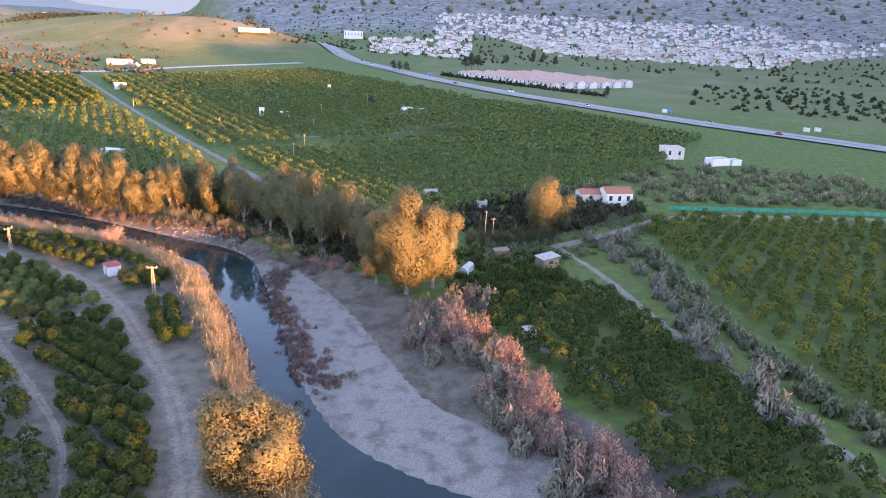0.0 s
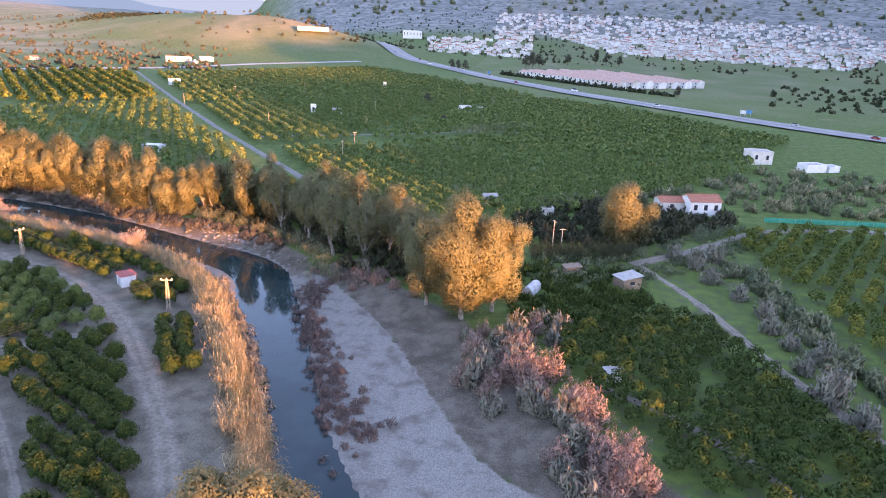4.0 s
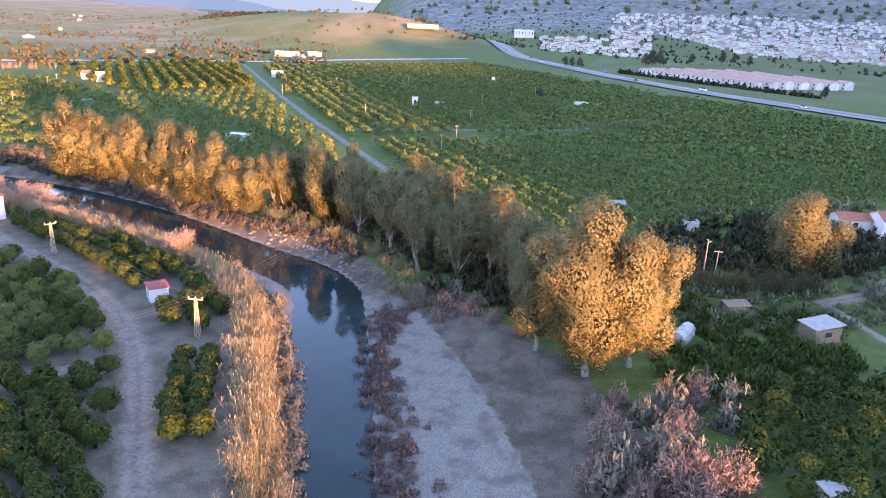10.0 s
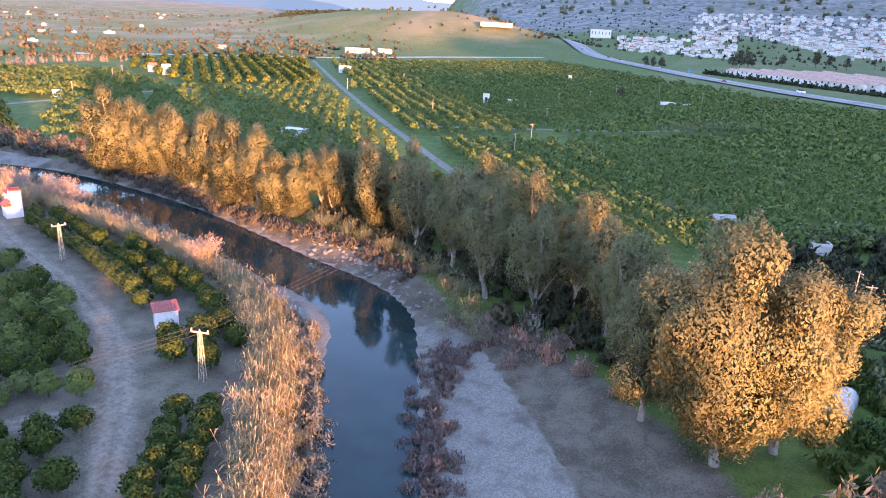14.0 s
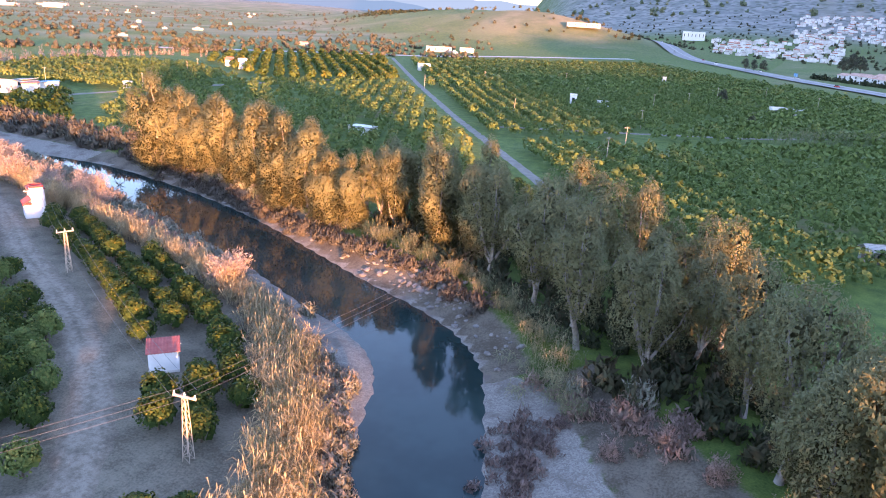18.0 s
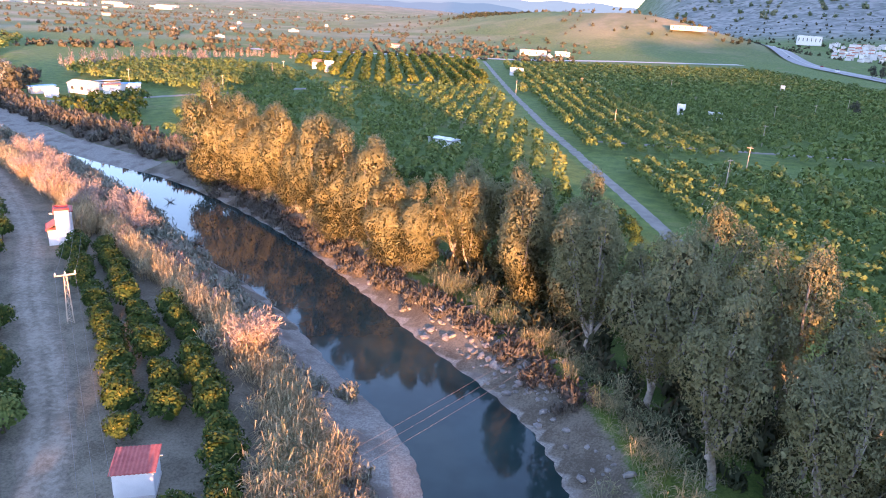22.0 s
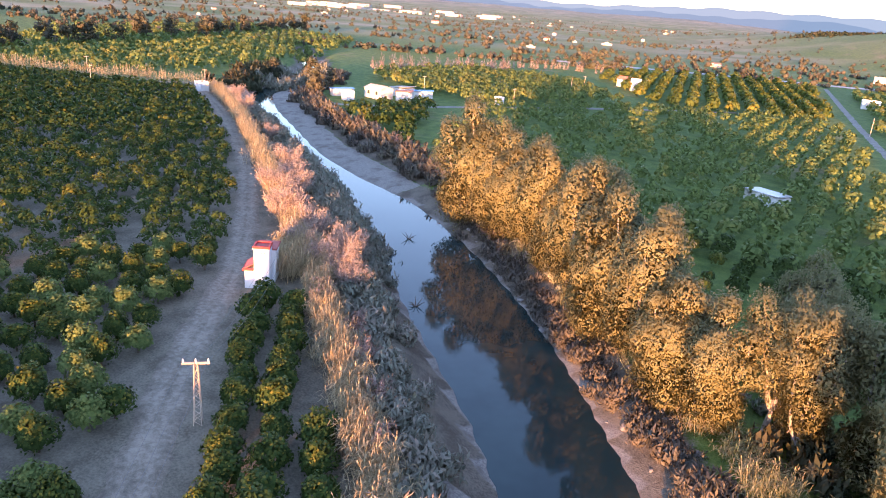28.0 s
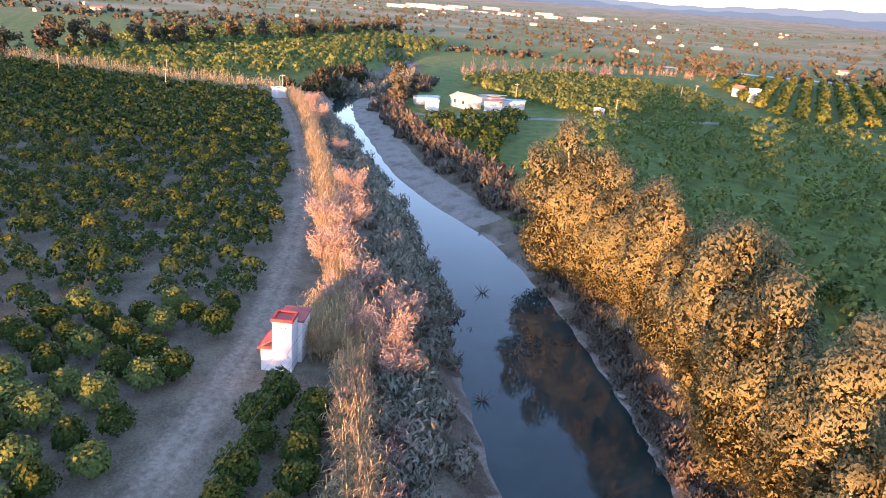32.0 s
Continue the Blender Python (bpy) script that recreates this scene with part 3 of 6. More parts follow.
# ---- trees and plants ----
def dome(n, r, h, lift=0.35, lumps=9, leaf=0.34, seed=0, up=0.25):
    """Leaf cards over a lumpy rounded crown."""
    g = np.random.default_rng(seed)
    d = g.normal(size=(n, 3))
    d[:, 2] = np.abs(d[:, 2]) * 1.15 - 0.42 * g.random(n)
    d /= np.linalg.norm(d, axis=1)[:, None]
    c = g.normal(size=(lumps, 3))
    c[:, 2] = np.abs(c[:, 2]) - 0.2
    c /= np.linalg.norm(c, axis=1)[:, None]
    k = np.exp(-((1 - d @ c.T) / 0.10)).max(1)
    rad = (0.80 + 0.30 * k) * (0.76 + 0.30 * g.random(n))
    p = d * rad[:, None] * np.array([r, r, h * 0.62]) + np.array([0, 0, lift + h * 0.40])
    p[:, 2] = np.maximum(p[:, 2], 0.12)
    nor = d * 1.1 + g.normal(size=(n, 3)) * 0.6 + np.array([0, 0, up])
    size = leaf * (0.7 + 0.7 * g.random(n))
    return leaf_cards(p, nor, size, size * 0.72)


def orange_templates():
    made = []
    for k in range(4):
        s = Soup()
        v, f = dome(820, 1.75, 3.0, leaf=0.30, seed=40 + k, lumps=16)
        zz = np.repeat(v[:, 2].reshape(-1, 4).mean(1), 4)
        # fruit flecks; yellow rising with height paints young leaves and light on top
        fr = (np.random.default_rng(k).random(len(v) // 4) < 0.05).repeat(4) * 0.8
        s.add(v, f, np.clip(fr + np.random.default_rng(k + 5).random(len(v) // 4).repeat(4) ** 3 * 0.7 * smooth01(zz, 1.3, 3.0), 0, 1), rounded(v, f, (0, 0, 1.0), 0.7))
        g = np.random.default_rng(90 + k)
        v, f = dome(60, 1.35, 2.5, leaf=1.1, seed=70 + k)      # dense inner leaves
        s.add(v, f, 0.0, rounded(v, f, (0, 0, 0.9), 0.6))
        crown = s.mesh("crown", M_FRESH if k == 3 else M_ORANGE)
        t = Soup().add(*tube([(0, 0, -0.1), (0.03, 0.02, 0.5), (0.0, 0.06, 1.0), (0.1, 0.0, 1.7)], (0.13, 0.10, 0.08, 0.03), 7))
        for a in range(4):
            w = a * 1.6 + g.random()
            t.add(*tube([(0.02, 0.03, 0.6), (0.5 * math.cos(w), 0.5 * math.sin(w), 1.2), (0.9 * math.cos(w), 0.9 * math.sin(w), 1.7)], (0.06, 0.045, 0.02), 5))
        made.append((crown, t.mesh("trunk", M_DARKBARK)))
    return made


ORANGE = orange_templates()
ORANGE_TINY = [dome(34, 1.75, 3.0, leaf=1.15, seed=260 + k, lumps=6) for k in range(5)]
ORANGE_SMALL = [dome(90, 1.75, 3.0, leaf=0.72, seed=200 + k, lumps=7) for k in range(5)]
ORANGE_MID = [dome(320, 1.75, 3.0, leaf=0.43, seed=220 + k) for k in range(5)]
ORANGE_FAIR = [dome(160, 1.8, 3.0, leaf=0.6, seed=240 + k) for k in range(5)]


def grid_in(poly, row, gap, turn, jitter=0.35, miss=0.06, seed=1):
    """Planting places in a plot: row and tree distance, heading of the rows."""
    g = np.random.default_rng(seed)
    p = np.asarray(poly, dtype=float)
    c = p.mean(0)
    rad = np.hypot(*(p - c).T).max() + row
    a, b = np.meshgrid(np.arange(-rad, rad, row), np.arange(-rad, rad, gap), indexing="ij")
    a, b = a.ravel() + g.normal(size=a.size) * jitter, b.ravel() + g.normal(size=b.size) * jitter
    w = radians(turn)
    x, y = c[0] + a * math.cos(w) - b * math.sin(w), c[1] + a * math.sin(w) + b * math.cos(w)
    ok = inside(x, y, poly) & (g.random(x.size) > miss)
    return x[ok], y[ok]


def clear_of(x, y, lines):
    ok = np.ones(len(x), dtype=bool)
    for pts, d in lines:
        c = line_at(pts, 2.0)
        for p in c:
            ok &= np.hypot(x - p[0], y - p[1]) > d
    return ok


def orchard_things(x, y, label, group, seed=3, low=0.8, high=1.15, kinds=(0, 1, 2)):
    g = np.random.default_rng(seed)
    z = height(x, y)
    for px, py, pz in zip(x, y, z):
        k = kinds[g.integers(len(kinds))]
        if k not in FIRST:
            t = thing("orange_tree", label, "orange tree", group=group)
            part("crown", ORANGE[k][0], t)
            part("trunk", ORANGE[k][1], t)
            FIRST[k] = t
            t.matrix_basis = pose(px, py, pz, 0, 0, g.random() * 360)
            t.scale = (1, 1, 1)
            continue
        t = copy_thing(FIRST[k], pose(px, py, pz, 0, 0, g.random() * 360))
        s = low + (high - low) * g.random()
        t.scale = (s * (0.9 + 0.2 * g.random()), s, s * (0.9 + 0.2 * g.random()))
        tagged(t, label, "orange tree", group)


FIRST = {}


def plant(name, label, category, templates, x, y, material, low=0.8, high=1.2, tint=None, seed=5, tall=1.0, sink=0.0, topper=0.0, kind="stuff", round_leaves=True):
    """Many plants in one mesh."""
    g = np.random.default_rng(seed)
    z = height(x, y) - sink
    V, Fc, T, N, n = [], [], [], [], 0
    soft = [rounded(v, f, (0, 0, v[:, 2].max() * 0.3), 0.6) for v, f in templates] if round_leaves else None
    tint = np.zeros(len(x)) if tint is None else tint
    for i in range(len(x)):
        which = g.integers(len(templates))
        v, f = templates[which]
        w = g.random() * 6.283
        s = low + (high - low) * g.random()
        R = np.array([[math.cos(w), -math.sin(w), 0], [math.sin(w), math.cos(w), 0], [0, 0, tall * (0.88 + 0.24 * g.random())]]) * s
        V.append(v @ R.T + (x[i], y[i], z[i]))
        Fc.append(f + n)
        if soft:
            N.append(soft[which] @ R.T)
        # tint rises with height in every plant, so tops take the tip colour
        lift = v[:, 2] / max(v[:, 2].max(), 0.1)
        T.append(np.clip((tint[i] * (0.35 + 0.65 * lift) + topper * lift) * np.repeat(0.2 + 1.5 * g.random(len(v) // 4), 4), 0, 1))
        n += len(v)
    me = finish(name, np.concatenate(V), np.concatenate(Fc), material, np.concatenate(T), soft=np.concatenate(N) if soft else None)
    return tagged(new(name, me), label, category, kind=kind)


def gum_tree(seed, h, spread, leaders, leaves, fork=0.13, bare=0.3, size=0.36):
    """A forked pale trunk whose upright leaders carry overlapping plumes of small hanging leaves. Returns crown and trunk meshes."""
    g = np.random.default_rng(seed)
    wood, crown = Soup(), Soup()
    base = h * 0.019
    w0 = g.random() * 6.28
    fz = h * fork
    bend = g.normal(size=2) * 0.02 * h
    wood.add(*tube([(0, 0, -0.4), (bend[0] * 0.4, bend[1] * 0.4, fz * 0.5), (bend[0], bend[1], fz)], (base * 1.25, base, base * 0.85), 9))
    blobs = []
    for k in range(leaders):
        w = w0 + 6.283 * k / leaders + g.normal() * 0.3
        out = spread * (0.45 + 0.3 * g.random()) * (0.12 if k == 0 else 1.0)
        top = h * (1.0 if k == 0 else 0.62 + 0.34 * g.random())
        z0 = fz * (0.75 + 0.25 * g.random())
        path = []
        for u in np.linspace(0, 1, 7):
            q = out * (u ** 0.75) + 0.25 * math.sin(u * 6 + seed + k)
            path.append(np.array([bend[0] + q * math.cos(w), bend[1] + q * math.sin(w), z0 + (top * 0.90 - z0) * u]))
        path = np.array(path)
        rad = np.linspace(base * 0.62, 0.05, 7)
        wood.add(*tube(path, rad, 7))
        n = 4 + int(g.random() * 2)
        for q in range(n):
            u = bare + (1 - bare) * (q + 0.7 * g.random()) / (n - 0.3)
            c = np.array([np.interp(u * 6, range(7), path[:, a]) for a in range(3)])
            rr = spread * (0.31 + 0.13 * g.random()) * (1.12 - 0.60 * max(0.0, u - 0.45))
            b = g.random() * 6.283
            off = rr * (0.25 + 0.7 * g.random()) * (1.15 - 0.6 * u)
            e = c + np.array([off * math.cos(b), off * math.sin(b), 0.15 * rr])
            wood.add(*tube([c - np.array([0, 0, rr * 0.8]), (c + e) / 2 - np.array([0, 0, rr * 0.2]), e], (base * 0.22, base * 0.14, 0.02), 5))
            blobs.append((e, np.array([rr, rr, rr * (1.3 + 0.5 * g.random())])))
            for _ in range(2):                          # smaller tufts round each plume
                d = g.normal(size=3)
                d /= np.linalg.norm(d)
                d[2] = abs(d[2]) * 0.8 - 0.15
                f = rr * (0.45 + 0.25 * g.random())
                blobs.append((e + d * rr * 0.8, np.array([f, f, f * (1.1 + 0.4 * g.random())])))
        blobs.append((path[-1], np.array([0.22, 0.22, 0.34]) * spread))
    C, R = np.array([b[0] for b in blobs]), np.array([b[1] for b in blobs])
    for i in range(len(blobs)):
        tone = 0.30 * g.random()
        for n, near, deep_at, jit, sz, wide in ((int(leaves * 4.0 * R[i, 0] * R[i, 2]), (0.72, 0.36), 0.70, 0.6, size, 0.5), (int((4 if bare > 0.3 else 12) * (0.8 + R[i, 0] * R[i, 2])), (0.50, 0.28), 0.0, 0.5, 0.45, 0.7)):
            d = g.normal(size=(n, 3))
            d /= np.linalg.norm(d, axis=1)[:, None]
            lump = 1 + 0.17 * np.sin(4 * d[:, 0] + i) * np.sin(4 * d[:, 1] + 2 * i) + 0.12 * np.sin(8 * d[:, 2] + 6 * d[:, 0] + i)
            p = C[i] + d * R[i] * (lump * (near[0] + near[1] * g.random(n)))[:, None]
            if deep_at:
                deep = (((p[:, None] - C[None]) / (R[None] * deep_at)) ** 2).sum(2)
                deep[:, i] = 9
                ok = deep.min(1) > 1
                p, d = p[ok], d[ok]
                n = len(p)
            if n < 4:
                continue
            hang = np.array([0, 0, -1.0]) + g.normal(size=(n, 3)) * 0.6
            s = sz * (0.65 + 0.7 * g.random(n))
            v, f = leaf_cards(p, d + g.normal(size=(n, 3)) * jit, s * 1.15, s * wide, hang)
            soft = rounded(v, f, C[i], 0.8) + 0.8 * rounded(v, f, (0, 0, h * 0.5), 1.0)
            crown.add(v, f, np.clip(tone + 0.2 * np.repeat(g.random(n), 4), 0, 1), soft)
    return crown.mesh("crown", M_GUM), wood.mesh("trunk", M_BARK, True)


# three broad grove trees, three slim row trees, one low round tree
GUMS = [gum_tree(11 + k, *a) for k, a in enumerate(((16.5, 4.3, 6, 44, 0.2, 0.44, 0.25), (15, 4.0, 6, 44, 0.2, 0.40, 0.25), (17.5, 3.9, 5, 44, 0.22, 0.48, 0.25),
                                                    (15.5, 4.0, 4, 66, 0.08, 0.06, 0.27), (14, 3.9, 5, 66, 0.08, 0.05, 0.27), (16.5, 4.2, 4, 66, 0.08, 0.06, 0.27), (13, 4.8, 6, 70, 0.1, 0.08, 0.27)))]


def gum(k, x, y, s, turn, label, group="", wide=1.0):
    t = thing("eucalyptus_tree", label, "eucalyptus", (x, y, float(height(np.array([x]), np.array([y]))[0]) - 0.1), turn, group)
    part("crown", GUMS[k][0], t)
    part("trunk", GUMS[k][1], t)
    t.scale = (s * wide, s * wide, s)
    return t


BIG = [gum_tree(77, 20, 6.4, 8, 66, 0.13, 0.20, 0.28), gum_tree(78, 19, 5.4, 6, 66, 0.13, 0.20, 0.28)]
for x, y, s, w, turn in ((-8, 127.4, 1.05, 1.0, 20), (-14.6, 132, 0.80, 1.0, 130), (-3.2, 131.8, 0.89, 1.15, 250)):
    t = thing("eucalyptus_tree", "huge golden-lit eucalyptus with pale forked trunk by the gravel", "eucalyptus", (x, y, float(height(np.array([x]), np.array([y]))[0]) - 0.1), turn)
    part("crown", BIG[s < 0.9][0], t)
    part("trunk", BIG[s < 0.9][1], t)
    t.scale = (s * w, s * w, s)
gum(6, -19.6, 66.5, 0.92, 30, "golden eucalyptus with dense crown beside the track", wide=1.45)
gum(6, 24.2, 179.5, 1.08, 75, "tall golden eucalyptus standing over the farmyard", wide=1.4)
# the shaded grove on the outer bank
g = np.random.default_rng(5)
for i, (x, y) in enumerate(((-17.5, 141), (-20.7, 149.3), (-26, 156.5), (-29.8, 150), (-32.1, 159.4), (-37, 154), (-39.3, 163.3), (-44.2, 160), (-47.4, 167.2), (-52.4, 166), (-56.6, 172.1), (-62.6, 170.8), (-66.9, 179.1), (-28.3, 165.9), (-42.6, 171.7), (-35.4, 168.8), (-24.1, 161.8), (-72.8, 177.7), (-59.9, 179.4))):
    gum(i % 3 + 3 * (x < -55), x, y, (0.92, 0.95, 0.88)[i % 3] * (0.82 + 0.3 * g.random()), g.random() * 360, "grey-green eucalyptus in the shade on the river bank", "eucalyptus grove", 1.05)
# the golden row
row = line_at([(-79.5, 174.5), (-90, 178), (-103, 181.8), (-118, 186), (-134, 189)], 0.5)
tall = (0.74, 0.84, 0.95, 1.0, 0.9, 1.04, 0.95, 0.88, 1.0, 0.9, 0.95, 1.0, 1.2)
for i, s in enumerate(tall):
    x, y = row[int((len(row) - 1) * i / 12)] + g.normal(size=2) * (0.5, 0.9)
    gum(3 + i % 3, x, y, s, g.random() * 360, "golden sunlit eucalyptus in the row along the river", "golden eucalyptus row", 1.2)
for i, (x, y) in enumerate(((-73, 180), (-79, 186), (-66, 182), (-76, 178), (-84, 193))):
    gum(i % 3, x, y, 0.78 - 0.06 * (i == 4), x * 9, "grey-green eucalyptus behind the end of the golden row", "eucalyptus grove", 1.0)


# reeds
def cane_clump(seed, n, h, wide, blades=5):
    """Swaying canes with long arching blades and a feathery plume."""
    g = np.random.default_rng(seed)
    V, Fc, k = [], [], 0

    def quad(a, b, c, d):
        nonlocal k
        V.extend((a, b, c, d))
        Fc.append((k, k + 1, k + 2, k + 3))
        k += 4

    for i in range(n):
        x, y = g.normal(size=2) * wide
        hh = h * (0.6 + 0.5 * g.random())
        lean = g.normal(size=2) * 0.16 * hh + np.array([x, y]) * 0.35
        a = np.array([x, y, 0])
        c = np.array([x + lean[0], y + lean[1], hh])
        w = g.random() * 6.28
        sd = np.array([math.cos(w), math.sin(w), 0])
        quad(a - sd * 0.03, a + sd * 0.03, c + sd * 0.02, c - sd * 0.02)
        top = c + np.array([lean[0] * 0.12, lean[1] * 0.12, 0.55 + 0.3 * g.random()])
        mid = (c + top) / 2
        quad(c, mid + sd * 0.055, top, mid - sd * 0.055)
        for q in range(blades):
            u = 0.25 + 0.78 * g.random() ** 0.7
            o = a + (c - a) * u
            w = g.random() * 6.28
            L = 0.8 + 0.9 * g.random()
            d = np.array([math.cos(w), math.sin(w), 0.75])
            sd = np.array([-math.sin(w), math.cos(w), 0]) * 0.05
            e = o + d * L * 0.5
            f = e + np.array([math.cos(w), math.sin(w), -0.55]) * L * 0.55
            quad(o, e + sd, f, e - sd)
    return np.array(V), np.array(Fc)


CANES = [cane_clump(300 + k, 12, 3.7, 0.75, 7) for k in range(7)]
CANES_FAR = [cane_clump(320 + k, 7, 3.9, 0.8, 2) for k in range(4)]


def bush(seed, n, r, h, leaf, thin=0.35, up=0.9):
    """A rounded twiggy shrub: fine upright cards through its volume."""
    g = np.random.default_rng(seed)
    d = g.normal(size=(n, 3))
    d[:, 2] = np.abs(d[:, 2])
    d /= np.linalg.norm(d, axis=1)[:, None]
    rad = (0.35 + 0.65 * g.random(n) ** 0.5)
    k = 0.8 + 0.35 * np.sin(3 * np.arctan2(d[:, 1], d[:, 0]) + seed) * np.sin(4 * d[:, 2] + seed)
    p = d * (rad * k)[:, None] * np.array([r, r, h])
    p[:, 2] += 0.1
    s = leaf * (0.6 + 0.8 * g.random(n))
    grow = d * 0.8 + np.array([0, 0, up]) + g.normal(size=(n, 3)) * 0.35
    nor = d + g.normal(size=(n, 3)) * 0.7
    return leaf_cards(p, nor, s, s * thin, grow)


TAMARISK = [bush(400 + k, 1500, 2.2, 3.6, 0.38, 0.22, 0.6) for k in range(4)]
GREYBUSH = [bush(420 + k, 700, 1.9, 2.8, 0.62, 0.22, 1.2) for k in range(4)]
SCRUB_FINE = [bush(470 + k, 250, 1.9, 2.6, 0.78, 0.30, 0.9) for k in range(5)]
SCRUB = [bush(480 + k, 150, 1.9, 2.8, 1.15, 0.32, 1.2) for k in range(5)]
LOWBUSH = [bush(440 + k, 110, 1.2, 1.2, 0.5, 0.30, 1.0) for k in range(4)]
FARBUSH = [bush(445 + k, 22, 1.0, 1.1, 1.0, 0.6) for k in range(3)]
FARCROWN = [bush(460 + k, 26, 3.4, 5.8, 3.1, 0.8, 0.2) for k in range(4)]

# ---- orchards ----
ROADS = [(TRACK, 2.7), ([(-58.5, 113.9), (-63.3, 107.2), (-72.1, 101.5), (-90.2, 92.4), (-126.3, 78)], 2.6), ([(-84.4, 112.5), (-70, 97.4), (-55.6, 83.3), (-45.4, 72.4), (-40.3, 63.4), (-33.3, 44.6)], 1.7)]
PLOT_A = [(-64.4, 109.2), (-56.5, 111.4), (-48.6, 99.8), (-42.8, 88.7), (-34.5, 73.7), (-28.4, 56.7), (-36.3, 56.5), (-45.4, 74.4), (-56.7, 87.4), (-69.1, 100.5)]
PLOT_B = [(-62, 112.5), (-62.7, 116.3), (-66.6, 119), (-80.7, 127.2), (-91, 132.3), (-94, 112), (-92, 104), (-73, 103.6), (-66, 107.9)]
PLOT_D = [(-92, 132.7), (-103.8, 137.6), (-112.3, 141.4), (-121.7, 146.2), (-129.2, 148.5), (-131.1, 135.6), (-123.3, 122), (-110, 114), (-95, 112)]
PLOT_C = [(-55.6, 114.2), (-53.7, 116.3), (-50, 117.2), (-46, 112), (-40.5, 99.9), (-44.2, 98)]
TRACK_AT = line_at(TRACK, 0.5)
PLOT_E = [(-74.1, 98.9), (-57.5, 82.3), (-46.4, 69.4), (-41.3, 60.4), (-38, 52), (-58, 56), (-84, 86)]
n_tree = 0
for poly, row, gap, turn, lab, grp, kinds in ((PLOT_A, 2.9, 2.7, 58, "dark green orange tree on bare grey soil", "orange trees by the lower track", (0, 1, 2)),
                                              (PLOT_B, 2.9, 2.7, 20, "bright green orange tree in a dense plot", "orange trees in the bright plot", (3, 3, 1)),
                                              (PLOT_D, 3.5, 3.2, 28, "green orange tree with yellow top on pale soil", "orange trees along the upper track", (3, 1, 0)),
                                              (PLOT_C, 2.7, 2.6, 30, "dark green orange tree between track and reeds", "orange trees beside the reeds", (0, 1))):
    x, y = grid_in(poly, row, gap, turn, 0.3, 0.04, seed=n_tree + 3)
    ok = clear_of(x, y, ROADS)
    ok &= ~((np.abs(x + 68) < 4.0) & (np.abs(y - 130) < 4.0)) & ~((np.abs(x + 119) < 6) & (np.abs(y - 152) < 5)) & (np.hypot(x + 54.7, y - 118) > 4)
    orchard_things(x[ok], y[ok], lab, grp, seed=n_tree, low=0.68 if poly is PLOT_C else 0.7 if poly is PLOT_D else 0.67, high=0.88, kinds=kinds)
    n_tree += int(ok.sum())


# three close rows between the track and the reeds
dx = np.gradient(TRACK_AT, axis=0)
dx /= np.linalg.norm(dx, axis=1)[:, None]
px, py = [], []
gr = np.random.default_rng(17)
for off, lo, hi in ((5.2, -112, -70), (5.0, -62.5, -57.5), (8.3, -110, -55.5), (11.2, -90, -57)):
    last = None
    for p, d in zip(TRACK_AT, dx):
        q = p + np.array([d[1], -d[0]]) * off
        if lo < q[0] < hi and 112 < q[1] < 156 and (last is None or np.linalg.norm(q - last) > 2.75):
            last = q
            px.append(q[0] + gr.normal() * 0.25)
            py.append(q[1] + gr.normal() * 0.25)
x, y = np.array(px), np.array(py)
ok = ~((np.abs(x + 68.5) < 3.6) & (np.abs(y - 130.7) < 3.6)) & (np.hypot(x + 55.3, y - 120.1) > 2.2) & (np.hypot(x + 96.4, y - 140.4) > 1.8)
orchard_things(x[ok], y[ok], "dark orange tree in a close row near the pump house", "orange trees beside the reeds", seed=77, low=0.7, high=0.92, kinds=(0, 1))


def orchard(name, label, poly, row, gap, turn, templates, material, yellow=0.1, seed=1, lines=(), miss=0.06, low=0.76, high=1.04, jitter=0.4):
    x, y = grid_in(poly, row, gap, turn, jitter, miss, seed)
    if lines:
        ok = clear_of(x, y, lines)
        x, y = x[ok], y[ok]
    g = np.random.default_rng(seed + 50)
    # yellow tops stand for fruit, young leaves and evening light, put into the tint
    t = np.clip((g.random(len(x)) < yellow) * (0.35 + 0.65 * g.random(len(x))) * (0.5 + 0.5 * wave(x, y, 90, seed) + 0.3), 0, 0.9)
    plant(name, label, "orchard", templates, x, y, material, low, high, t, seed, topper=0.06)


STRIP = [(-92, 260), (-62, 282), (-33, 308), (-8, 328)]
FIELD_LANE = [(-103, 286.6), (-70, 305), (-33, 328.3), (-15, 348)]
PAVED = [(-55.9, 208.5), (-69.7, 227.2), (-94.1, 258.5), (-127.4, 301.7), (-186.5, 382.2), (-290, 528)]
LANE_E = [(25.4, 163.7), (31.6, 150.4), (35.9, 136.1), (40.2, 118.7), (45.4, 104.4), (50.6, 89), (55.8, 73.7), (61.9, 53.2)]
orchard("orange_orchard", "dense citrus trees on bare soil beyond the lane", PLOT_E, 3.1, 2.9, 40, ORANGE_MID, M_ORANGE, 0.08, 2, ROADS, 0.06, 0.68, 0.92)
orchard("orange_orchard", "citrus rows with yellow-tinted tops beside the pale track", [(-131.1, 149.9), (-134.8, 151.3), (-150.5, 155.9), (-172.3, 162.4), (-195.8, 166.7), (-206, 116), (-150, 104), (-123, 117), (-132.9, 135.6)], 3.5, 3.2, 28, ORANGE_MID, M_ORANGE, 0.12, 3, ROADS, 0.08, 0.68, 0.92)
